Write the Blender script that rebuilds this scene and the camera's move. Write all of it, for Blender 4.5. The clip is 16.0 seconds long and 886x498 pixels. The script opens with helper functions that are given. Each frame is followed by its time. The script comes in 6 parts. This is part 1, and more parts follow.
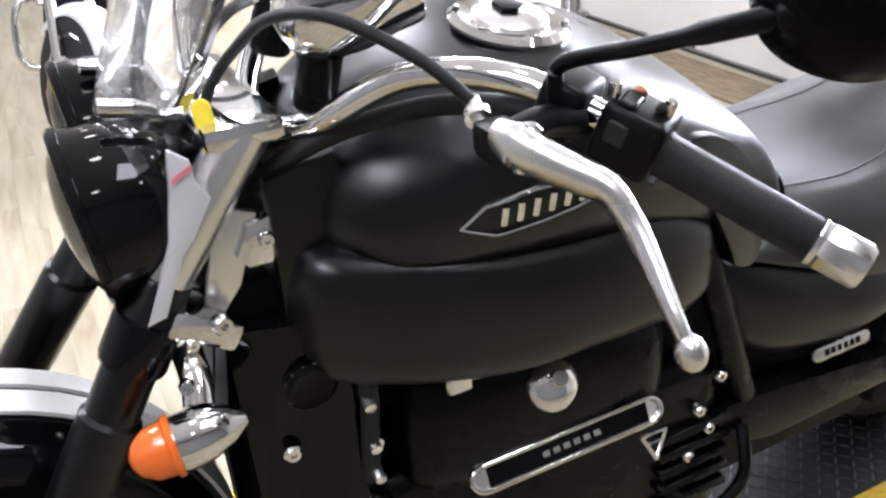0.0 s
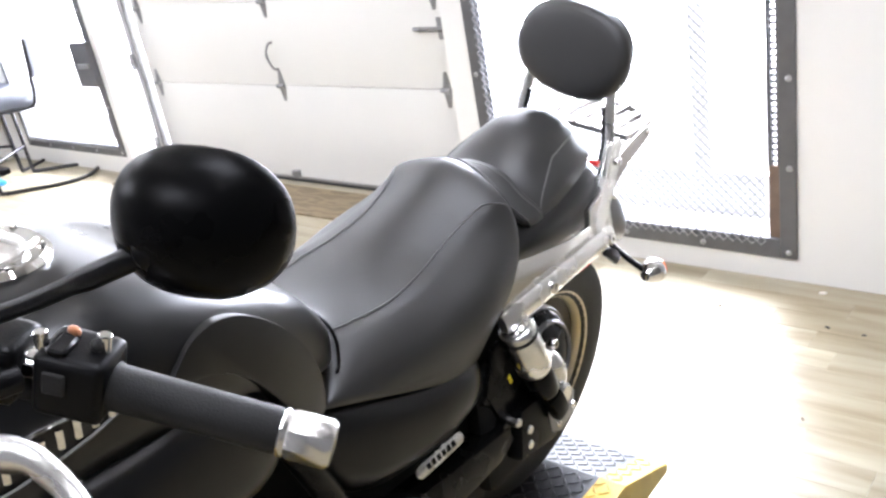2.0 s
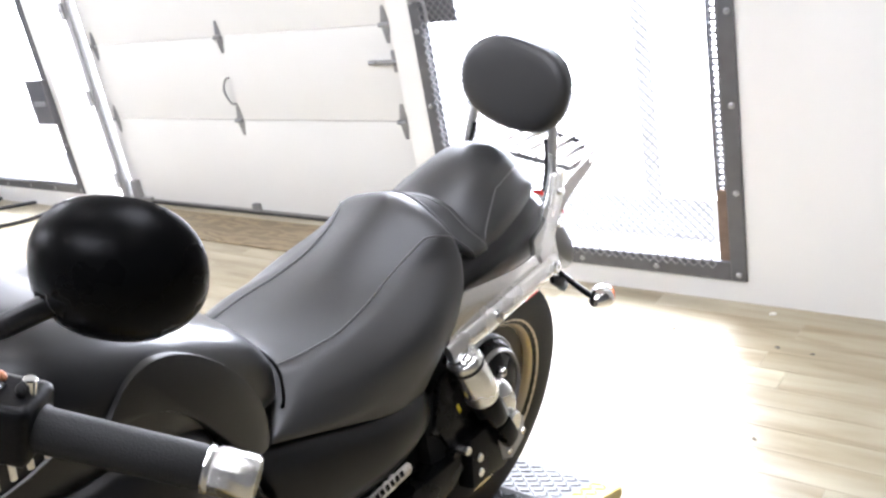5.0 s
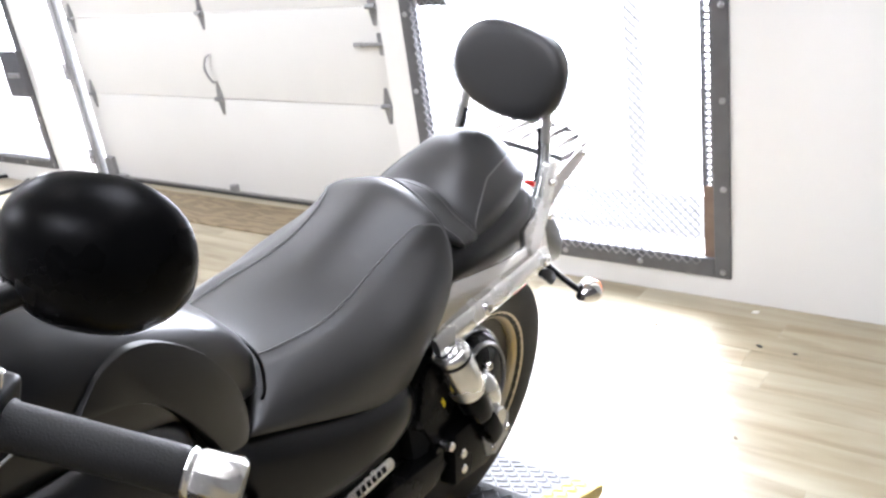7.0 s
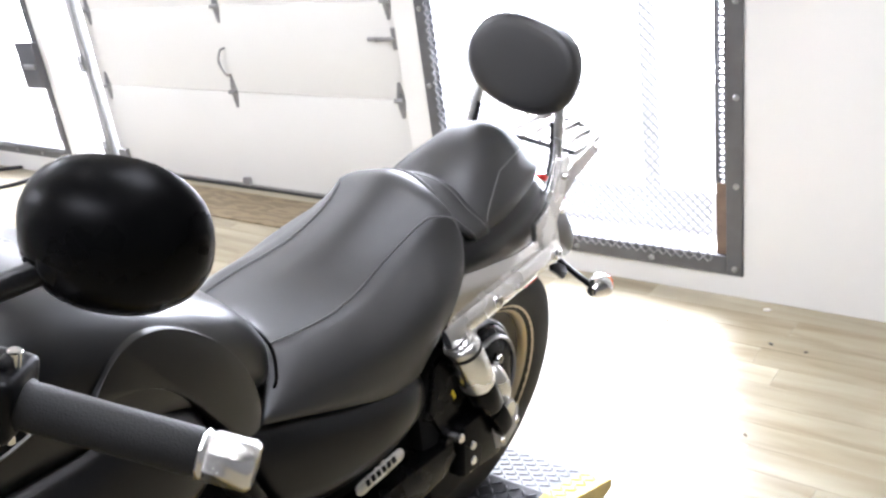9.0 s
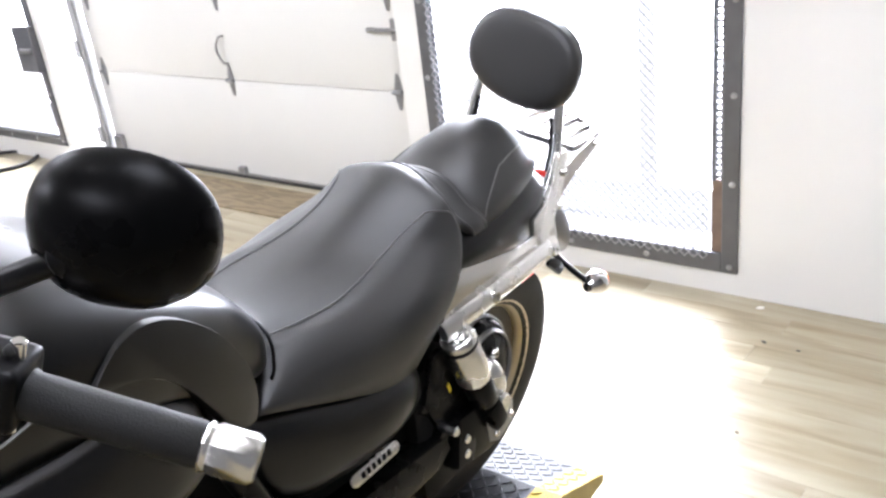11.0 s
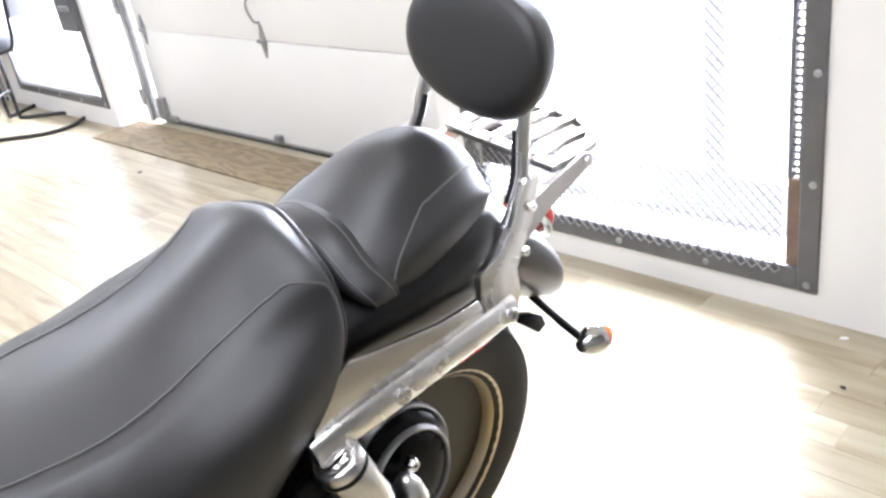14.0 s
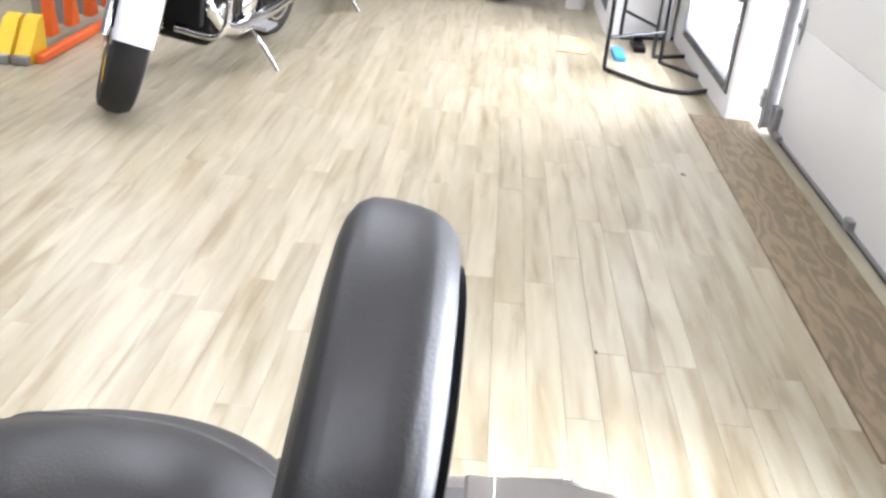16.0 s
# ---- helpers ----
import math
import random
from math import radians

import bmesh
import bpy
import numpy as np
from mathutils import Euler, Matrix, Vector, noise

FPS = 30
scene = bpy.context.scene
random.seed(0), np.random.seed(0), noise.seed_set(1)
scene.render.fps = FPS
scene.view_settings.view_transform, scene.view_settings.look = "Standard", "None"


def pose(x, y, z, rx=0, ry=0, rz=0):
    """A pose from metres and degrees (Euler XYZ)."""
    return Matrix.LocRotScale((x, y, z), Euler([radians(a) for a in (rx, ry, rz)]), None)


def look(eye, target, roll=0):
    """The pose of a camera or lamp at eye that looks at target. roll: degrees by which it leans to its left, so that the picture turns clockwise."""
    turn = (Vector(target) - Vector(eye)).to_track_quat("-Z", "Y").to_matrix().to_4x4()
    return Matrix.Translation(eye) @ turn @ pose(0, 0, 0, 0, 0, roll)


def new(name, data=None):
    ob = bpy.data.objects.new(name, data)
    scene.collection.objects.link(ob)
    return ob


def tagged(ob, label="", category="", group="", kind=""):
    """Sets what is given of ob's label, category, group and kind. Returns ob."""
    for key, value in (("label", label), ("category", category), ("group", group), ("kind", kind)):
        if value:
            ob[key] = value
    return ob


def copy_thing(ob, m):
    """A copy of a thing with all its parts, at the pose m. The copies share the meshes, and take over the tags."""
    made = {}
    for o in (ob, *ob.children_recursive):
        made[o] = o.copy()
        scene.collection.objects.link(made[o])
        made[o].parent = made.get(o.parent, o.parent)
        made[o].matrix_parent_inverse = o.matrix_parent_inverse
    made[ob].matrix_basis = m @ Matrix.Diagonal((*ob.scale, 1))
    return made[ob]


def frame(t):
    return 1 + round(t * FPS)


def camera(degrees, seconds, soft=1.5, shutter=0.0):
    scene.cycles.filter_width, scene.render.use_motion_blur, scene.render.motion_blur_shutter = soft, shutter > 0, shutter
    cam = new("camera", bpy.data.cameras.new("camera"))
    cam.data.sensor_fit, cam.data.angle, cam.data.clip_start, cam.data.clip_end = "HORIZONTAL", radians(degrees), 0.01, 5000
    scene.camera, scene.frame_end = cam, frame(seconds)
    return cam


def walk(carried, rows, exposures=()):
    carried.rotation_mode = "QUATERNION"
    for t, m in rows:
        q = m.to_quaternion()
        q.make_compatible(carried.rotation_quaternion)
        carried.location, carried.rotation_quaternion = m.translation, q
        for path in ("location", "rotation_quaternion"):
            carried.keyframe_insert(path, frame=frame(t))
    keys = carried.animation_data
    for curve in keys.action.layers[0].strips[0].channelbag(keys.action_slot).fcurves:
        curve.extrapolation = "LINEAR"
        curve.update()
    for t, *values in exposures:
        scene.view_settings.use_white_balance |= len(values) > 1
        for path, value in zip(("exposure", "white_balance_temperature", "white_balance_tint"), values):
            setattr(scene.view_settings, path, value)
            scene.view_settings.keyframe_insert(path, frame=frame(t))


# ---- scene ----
cam = camera(53.0, 16.0, soft=2.6)
PATH = [
    (0, (0.905, -2.961, 1.491), (-0.708, -2.258, 0.541), -5.1),
    (0.3, (0.906, -2.919, 1.507), (-0.652, -2.056, 0.597), -7.1),
    (0.5, (0.916, -2.888, 1.514), (-0.592, -1.921, 0.624), -8.5),
    (0.6, (0.92, -2.875, 1.513), (-0.551, -1.857, 0.619), -8.3),
    (1, (0.943, -2.831, 1.516), (-0.425, -1.653, 0.656), -9.5),
    (1.5, (0.965, -2.81, 1.522), (-0.329, -1.54, 0.679), -10.1),
    (2, (0.985, -2.796, 1.531), (-0.265, -1.45, 0.739), -10.4),
    (2.5, (0.999, -2.787, 1.545), (-0.221, -1.39, 0.8), -10.6),
    (3, (1.014, -2.785, 1.549), (-0.192, -1.374, 0.805), -10.9),
    (3.5, (1.029, -2.79, 1.55), (-0.175, -1.373, 0.812), -11.1),
    (4, (1.039, -2.793, 1.546), (-0.152, -1.368, 0.804), -10.3),
    (4.5, (1.039, -2.792, 1.544), (-0.167, -1.38, 0.801), -11.0),
    (7, (0.984, -2.763, 1.529), (-0.171, -1.329, 0.748), -8.5),
    (7.5, (0.976, -2.761, 1.528), (-0.172, -1.327, 0.738), -8.4),
    (8, (0.98, -2.765, 1.526), (-0.179, -1.336, 0.74), -8.3),
    (8.5, (0.986, -2.773, 1.529), (-0.179, -1.353, 0.738), -8.1),
    (9, (0.988, -2.771, 1.526), (-0.186, -1.355, 0.74), -8.2),
    (11.5, (0.981, -2.782, 1.535), (-0.177, -1.361, 0.726), -6.9),
    (12, (0.977, -2.811, 1.537), (-0.17, -1.359, 0.778), -6.5),
    (12.5, (0.965, -2.825, 1.532), (-0.131, -1.351, 0.741), -7.3),
    (13, (0.971, -2.715, 1.508), (-0.126, -1.25, 0.7), -11.1),
    (13.3, (0.989, -2.518, 1.5), (-0.27, -1.153, 0.758), -12.3),
    (13.4, (0.983, -2.463, 1.499), (-0.319, -1.17, 0.702), -12.2),
    (13.5, (0.977, -2.414, 1.496), (-0.336, -1.142, 0.685), -11.6),
    (13.6, (0.971, -2.37, 1.494), (-0.329, -1.109, 0.645), -12.1),
    (14, (0.881, -2.185, 1.452), (-0.438, -0.967, 0.57), -9.2),
    (14.3, (0.792, -2.025, 1.462), (-0.507, -0.817, 0.538), -7.0),
    (14.5, (0.763, -1.93, 1.468), (-0.563, -0.72, 0.587), -7.7),
    (14.8, (0.735, -1.759, 1.451), (-0.759, -0.733, 0.604), -8.9),
    (15, (0.723, -1.627, 1.447), (-0.88, -0.816, 0.615), -6.5),
    (15.2, (0.685, -1.517, 1.440), (-1.02, -0.908, 0.598), -4.7),
    (15.5, (0.579, -1.364, 1.410), (-1.179, -1.021, 0.565), -2.7),
    (15.7, (0.492, -1.280, 1.397), (-1.286, -1.024, 0.564), 3.5),
    (15.8, (0.446, -1.249, 1.403), (-1.313, -1.095, 0.506), 5.3),
    (16, (0.362, -1.197, 1.427), (-1.398, -1.253, 0.523), 5.0),
]
EXPOSURES = [(0.0, 0.3, 6090, 18), (1.0, 0.32, 6090, 18), (15.2, 0.3, 6090, 18), (15.6, 0.13, 6090, 18), (16.0, -0.05, 6090, 18)]
walk(cam, [(t, look(eye, target, roll)) for t, eye, target, roll in PATH], EXPOSURES)
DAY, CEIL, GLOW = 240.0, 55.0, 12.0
# ---------------------------------------------------------------- light
world = bpy.data.worlds.new("world")
scene.world = world
world.use_nodes = True
wn = world.node_tree.nodes
sky = wn.new("ShaderNodeTexSky")
sky.sky_type, sky.sun_disc = "NISHITA", False
sky.sun_elevation, sky.sun_rotation = radians(48), radians(25)
world.node_tree.links.new(sky.outputs["Color"], wn["Background"].inputs["Color"])
wn["Background"].inputs["Strength"].default_value = 0.15


def area_lamp(name, m, sx, sy, power, colour, spread=180):
    d = bpy.data.lights.new(name, "AREA")
    d.shape, d.size, d.size_y, d.energy, d.color = "RECTANGLE", sx, sy, power, colour
    d.spread = radians(spread)
    ob = new(name, d)
    ob.matrix_world = m
    return ob


sun_data = bpy.data.lights.new("sun", "SUN")
sun_data.energy, sun_data.angle, sun_data.color = 3.0, radians(0.5), (1.0, 0.96, 0.9)
new("sun", sun_data).matrix_world = look((0, 0, 0), (-0.35, -0.75, -1.0))
area_lamp("daylight_gate", look((-0.63, 0.42, 1.25), (-0.45, -2.0, 0.3)), 1.15, 2.1, DAY * 1.0, (0.91, 0.96, 1.0))
area_lamp("daylight_west", look((-5.0, 0.48, 1.2), (-4.8, -2.0, 0.0)), 1.0, 2.0, DAY * 1.22, (0.92, 0.96, 1.0))

# ---------------------------------------------------------------- materials


def mat(name, rgb, rough=0.5, metal=0.0, vary=0.15, scale=8.0, bump=0.0, bump_scale=120.0, coat=0.0, rvar=0.1, spec=0.5, stretch=None):
    m = bpy.data.materials.new(name)
    m.use_nodes = True
    nt = m.node_tree
    n, l = nt.nodes, nt.links
    b = n["Principled BSDF"]
    tc = n.new("ShaderNodeTexCoord")
    src = tc.outputs["Object"]
    if stretch:
        mp = n.new("ShaderNodeMapping")
        mp.inputs["Scale"].default_value = stretch
        l.new(src, mp.inputs["Vector"])
        src = mp.outputs["Vector"]
    big = n.new("ShaderNodeTexNoise")
    big.inputs["Scale"].default_value, big.inputs["Detail"].default_value = scale, 6
    l.new(src, big.inputs["Vector"])
    fine = n.new("ShaderNodeTexNoise")
    fine.inputs["Scale"].default_value, fine.inputs["Detail"].default_value = bump_scale, 4
    l.new(src, fine.inputs["Vector"])
    mixn = n.new("ShaderNodeMix")
    mixn.data_type = "RGBA"
    mixn.inputs["A"].default_value = (*[c * (1 - vary) for c in rgb], 1)
    mixn.inputs["B"].default_value = (*[min(1, c * (1 + vary)) for c in rgb], 1)
    l.new(big.outputs["Fac"], mixn.inputs["Factor"])
    l.new(mixn.outputs["Result"], b.inputs["Base Color"])
    mr = n.new("ShaderNodeMapRange")
    mr.inputs["To Min"].default_value, mr.inputs["To Max"].default_value = max(0.02, rough - rvar), min(1, rough + rvar)
    l.new(big.outputs["Fac"], mr.inputs["Value"])
    l.new(mr.outputs["Result"], b.inputs["Roughness"])
    b.inputs["Metallic"].default_value = metal
    b.inputs["Specular IOR Level"].default_value = spec
    b.inputs["Coat Weight"].default_value = coat
    b.inputs["Coat Roughness"].default_value = 0.08
    if bump:
        bp = n.new("ShaderNodeBump")
        bp.inputs["Strength"].default_value, bp.inputs["Distance"].default_value = bump, 0.002
        l.new(fine.outputs["Fac"], bp.inputs["Height"])
        l.new(bp.outputs["Normal"], b.inputs["Normal"])
    return m


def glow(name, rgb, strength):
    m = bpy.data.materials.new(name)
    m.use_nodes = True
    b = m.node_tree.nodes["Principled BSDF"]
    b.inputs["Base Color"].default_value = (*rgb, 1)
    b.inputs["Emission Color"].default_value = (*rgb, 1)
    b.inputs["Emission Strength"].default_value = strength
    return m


def clear(name, rgb=(1, 1, 1), rough=0.02):
    m = bpy.data.materials.new(name)
    m.use_nodes = True
    b = m.node_tree.nodes["Principled BSDF"]
    b.inputs["Base Color"].default_value = (*rgb, 1)
    b.inputs["Roughness"].default_value = rough
    b.inputs["Transmission Weight"].default_value = 1.0
    b.inputs["IOR"].default_value = 1.45
    return m


def wood_floor(name, per_object):
    """Vinyl planks with a pale oak print; each plank takes its own shade."""
    m = mat(name, (0.40, 0.315, 0.19), 0.33, 0, 0.3, 2.2, 0.12, 60, rvar=0.1, stretch=(1.0, 9.0, 1.0))
    nt = m.node_tree
    n, l = nt.nodes, nt.links
    b = n["Principled BSDF"]
    rnd = n.new("ShaderNodeObjectInfo").outputs["Random"] if per_object else n.new("ShaderNodeNewGeometry").outputs["Random Per Island"]
    tc = n.new("ShaderNodeTexCoord")
    add = n.new("ShaderNodeVectorMath")
    add.operation = "MULTIPLY_ADD"
    comb = n.new("ShaderNodeCombineXYZ")
    for k in "XYZ":
        l.new(rnd, comb.inputs[k])
    add.inputs[1].default_value = (37.0, 53.0, 11.0)
    l.new(comb.outputs[0], add.inputs[0])
    l.new(tc.outputs["Object"], add.inputs[2])
    mp = n.new("ShaderNodeMapping")
    mp.inputs["Scale"].default_value = (1.3, 11.0, 1.0)
    l.new(add.outputs[0], mp.inputs["Vector"])
    gr = n.new("ShaderNodeTexNoise")
    gr.inputs["Scale"].default_value, gr.inputs["Detail"].default_value, gr.inputs["Distortion"].default_value = 1.5, 6, 0.6
    l.new(mp.outputs["Vector"], gr.inputs["Vector"])
    ramp = n.new("ShaderNodeValToRGB")
    e = ramp.color_ramp.elements
    e[0].position, e[0].color = 0.25, (0.232, 0.188, 0.112, 1)
    e[1].position, e[1].color = 0.76, (0.432, 0.394, 0.293, 1)
    mid = e.new(0.45)
    mid.color = (0.348, 0.305, 0.211, 1)
    l.new(gr.outputs["Fac"], ramp.inputs["Fac"])
    hsv = n.new("ShaderNodeHueSaturation")
    mr = n.new("ShaderNodeMapRange")
    mr.inputs["To Min"].default_value, mr.inputs["To Max"].default_value = 0.92, 1.05
    l.new(rnd, mr.inputs["Value"])
    l.new(mr.outputs["Result"], hsv.inputs["Value"])
    cloud = n.new("ShaderNodeTexNoise")
    cloud.inputs["Scale"].default_value, cloud.inputs["Detail"].default_value = 3.0, 3
    mpc = n.new("ShaderNodeMapping")
    mpc.inputs["Scale"].default_value = (0.5, 2.4, 1.0)
    l.new(add.outputs[0], mpc.inputs["Vector"])
    l.new(mpc.outputs["Vector"], cloud.inputs["Vector"])
    tone = n.new("ShaderNodeMix")
    tone.data_type, tone.blend_type = "RGBA", "MULTIPLY"
    tone.inputs["Factor"].default_value = 1.0
    cr = n.new("ShaderNodeValToRGB")
    cr.color_ramp.elements[0].position, cr.color_ramp.elements[0].color = 0.28, (0.84, 0.795, 0.72, 1)
    cr.color_ramp.elements[1].position, cr.color_ramp.elements[1].color = 0.62, (1.05, 1.05, 1.05, 1)
    l.new(cloud.outputs["Fac"], cr.inputs["Fac"])
    l.new(ramp.outputs["Color"], tone.inputs["A"])
    l.new(cr.outputs["Color"], tone.inputs["B"])
    l.new(tone.outputs["Result"], hsv.inputs["Color"])
    l.new(hsv.outputs["Color"], b.inputs["Base Color"])
    return m


def plywood(name):
    m = mat(name, (0.33, 0.2, 0.1), 0.6, 0, 0.4, 3, 0.2, 90, stretch=(0.6, 6, 1))
    nt = m.node_tree
    n, l = nt.nodes, nt.links
    tc = n.new("ShaderNodeTexCoord")
    mp = n.new("ShaderNodeMapping")
    mp.inputs["Scale"].default_value = (0.9, 3.2, 1)
    l.new(tc.outputs["Object"], mp.inputs["Vector"])
    wv = n.new("ShaderNodeTexWave")
    wv.bands_direction = "Y"
    wv.inputs["Scale"].default_value, wv.inputs["Distortion"].default_value = 1.3, 20
    wv.inputs["Detail"].default_value, wv.inputs["Detail Scale"].default_value = 6, 2.2
    l.new(mp.outputs["Vector"], wv.inputs["Vector"])
    ramp = n.new("ShaderNodeValToRGB")
    e = ramp.color_ramp.elements
    e[0].position, e[0].color = 0.1, (0.165, 0.124, 0.071, 1)
    e[1].position, e[1].color = 0.9, (0.24, 0.183, 0.106, 1)
    l.new(wv.outputs["Fac"], ramp.inputs["Fac"])
    l.new(ramp.outputs["Color"], n["Principled BSDF"].inputs["Base Color"])
    return m


M = dict(
    wall=mat("white_wall_paint", (0.78, 0.775, 0.755), 0.6, 0, 0.04, 1.3, 0.08, 70),
    ceiling=mat("ceiling_paint", (0.62, 0.62, 0.612), 0.8, 0, 0.1, 2),
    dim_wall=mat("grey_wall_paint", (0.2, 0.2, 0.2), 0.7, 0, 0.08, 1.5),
    garage=mat("garage_door_enamel", (0.74, 0.733, 0.70), 0.42, 0, 0.04, 2.0, 0.06, 160),
    seal=mat("black_rubber_seal", (0.05, 0.05, 0.05), 0.7, 0, 0.2),
    zinc=mat("galvanised_steel", (0.33, 0.33, 0.33), 0.42, 0.7, 0.25, 30),
    gate=mat("gate_steel_paint", (0.12, 0.12, 0.125), 0.5, 0.3, 0.3, 14, 0.3, 90),
    mesh=mat("expanded_metal", (0.22, 0.22, 0.223), 0.55, 0.1, 0.2, 30),
    rust=mat("rusty_steel", (0.20, 0.14, 0.105), 0.75, 0.2, 0.4, 22, 0.4, 120),
    alu=mat("white_aluminium_frame", (0.5, 0.5, 0.5), 0.4, 0.1, 0.05),
    floor=wood_floor("vinyl_plank_floor", True),
    floor_far=wood_floor("vinyl_plank_floor_far", False),
    under=mat("floor_screed", (0.14, 0.11, 0.07), 0.8),
    ply=plywood("stained_plywood"),
    satin=mat("satin_black_paint", (0.0025, 0.0025, 0.0028), 0.29, 0, 0.2, 5, 0.02, 300, coat=0.0, rvar=0.04, spec=0.42),
    gloss=mat("gloss_black_paint", (0.0025, 0.0025, 0.003), 0.06, 0, 0.2, 5, coat=0.0, rvar=0.04, spec=0.25),
    fender=mat("polished_black_fender", (0.012, 0.012, 0.013), 0.3, 0, 0.2, 5, coat=0.0, rvar=0.03, spec=0.5),
    engine=mat("black_engine_enamel", (0.003, 0.003, 0.003), 0.27, 0.0, 0.3, 12, 0.06, 220, spec=0.15),
    dark=mat("dark_cavity_metal", (0.003, 0.003, 0.003), 0.7, 0.0, 0.3, spec=0.2),
    leather=mat("black_seat_vinyl", (0.010, 0.0097, 0.0095), 0.47, 0, 0.15, 6, 0.14, 420, rvar=0.06, spec=0.88),
    stitch=mat("grey_seat_welt", (0.12, 0.12, 0.117), 0.5, 0, 0.1),
    rubber=mat("grip_rubber", (0.015, 0.015, 0.015), 0.55, 0, 0.2, 20, 0.3, 500, spec=0.25),
    plastic=mat("black_plastic", (0.0025, 0.0025, 0.003), 0.34, 0, 0.2, 20, 0.1, 300, spec=0.15),
    mirror_back=mat("mirror_housing_plastic", (0.002, 0.002, 0.0022), 0.28, 0, 0.15, 20, 0.06, 500, spec=0.07),
    chrome=mat("chrome", (0.78, 0.77, 0.76), 0.07, 1.0, 0.03, 9, rvar=0.04),
    brushed=mat("polished_alloy", (0.80, 0.79, 0.77), 0.27, 1.0, 0.05, 10, rvar=0.03),
    rack_metal=mat("satin_chrome_bar", (0.47, 0.45, 0.43), 0.30, 1.0, 0.06, 26, 0.03, 300, rvar=0.06),
    grey_alloy=mat("cast_grey_alloy", (0.30, 0.30, 0.30), 0.4, 0.8, 0.2, 26, 0.1, 200),
    alloy=mat("gold_grey_wheel_alloy", (0.62, 0.54, 0.40), 0.38, 0.6, 0.1, 14),
    bronze=mat("bronze_wheel_paint", (0.028, 0.023, 0.017), 0.45, 0.4, 0.2, 14),
    tyre=mat("tyre_rubber", (0.010, 0.010, 0.010), 0.7, 0, 0.3, 12, 0.3, 160),
    copper=mat("copper_tinted_button", (0.4, 0.16, 0.07), 0.35, 0.3, 0.1, 20),
    orange=mat("orange_lens", (0.9, 0.17, 0.02), 0.15, 0, 0.1, 20, coat=0.5),
    red=mat("red_lens", (0.75, 0.03, 0.025), 0.12, 0, 0.1, 20, coat=0.6),
    yellow=mat("yellow_sticker", (0.8, 0.62, 0.03), 0.4, 0, 0.06, 20),
    pink=mat("pink_sticker", (0.8, 0.25, 0.33), 0.4, 0, 0.06, 20),
    silver=mat("silver_paint", (0.66, 0.67, 0.69), 0.35, 0.1, 0.08, 10, coat=0.3),
    blue=mat("blue_metallic_paint", (0.02, 0.03, 0.16), 0.25, 0.3, 0.2, 10, coat=0.6),
    plate=mat("diamond_plate_steel", (0.009, 0.009, 0.010), 0.45, 0.0, 0.35, 9, 0.15, 140, spec=0.4),
    tread=mat("worn_bright_tread", (0.10, 0.10, 0.105), 0.38, 0.7, 0.35, 30, 0.1, 140, spec=0.3),
    yplate=mat("worn_yellow_paint", (0.52, 0.34, 0.02), 0.5, 0.0, 0.3, 12, 0.2, 110, spec=0.3),
    yside=mat("dirty_yellow_paint", (0.42, 0.32, 0.09), 0.55, 0.0, 0.45, 9, 0.2, 110),
    stool_seat=mat("stool_grey_vinyl", (0.045, 0.05, 0.06), 0.45, 0, 0.15, 12, 0.15, 260),
    stool_tube=mat("black_steel_tube", (0.02, 0.02, 0.022), 0.35, 0.3, 0.2),
    card=mat("brown_cardboard", (0.45, 0.33, 0.2), 0.8, 0, 0.15, 12),
    bluetape=mat("blue_plastic", (0.05, 0.3, 0.6), 0.45, 0, 0.1),
    white=mat("white_plastic", (0.75, 0.75, 0.73), 0.4, 0, 0.05),
    orange_steel=mat("orange_painted_steel", (0.75, 0.13, 0.02), 0.45, 0, 0.15, 12),
    yellow_steel=mat("yellow_painted_steel", (0.78, 0.52, 0.03), 0.45, 0, 0.15, 12),
    lamp=glow("lamp_disc", (1.0, 0.96, 0.9), 40.0),
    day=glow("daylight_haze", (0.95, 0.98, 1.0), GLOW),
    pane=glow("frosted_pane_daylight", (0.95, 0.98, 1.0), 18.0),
    screen=clear("clear_windscreen"),
    holder=mat("grey_moulded_plastic", (0.07, 0.075, 0.07), 0.35, 0, 0.15, 14, 0.08, 260),
    polished=mat("polished_plate", (0.80, 0.785, 0.765), 0.2, 1.0, 0.03, 6, rvar=0.03),
    mirror=mat("mirror_glass", (0.9, 0.9, 0.9), 0.03, 1.0, 0.0, rvar=0.01),
    lens=clear("headlamp_glass"),
)

# ---------------------------------------------------------------- tools
ORIGIN = {}
MADE = []


def finish(bm, sharp=38):
    bmesh.ops.recalc_face_normals(bm, faces=bm.faces)
    for f in bm.faces:
        f.smooth = True
    lim = radians(sharp)
    for e in bm.edges:
        if len(e.link_faces) != 2 or e.calc_face_angle(0) > lim:
            e.smooth = False


def mesh_of(name, bm, material, sharp=38):
    finish(bm, sharp)
    me = bpy.data.meshes.new(name)
    bm.to_mesh(me)
    bm.free()
    me.materials.append(material)
    return me


def thing(name, base, label, category, group="", kind=""):
    ob = new(name)
    ob.empty_display_size = 0.05
    ob.location = base
    ORIGIN[ob.name] = Vector(base)
    return tagged(ob, label, category, group, kind)


def part(name, bm, material, parent, label="", sharp=38):
    ob = new(name, mesh_of(name, bm, material, sharp))
    ob.parent = parent
    ob.location = -ORIGIN.get(parent.name, Vector((0, 0, 0)))
    ORIGIN[ob.name] = Vector((0, 0, 0))
    MADE.append(ob)
    return tagged(ob, label)


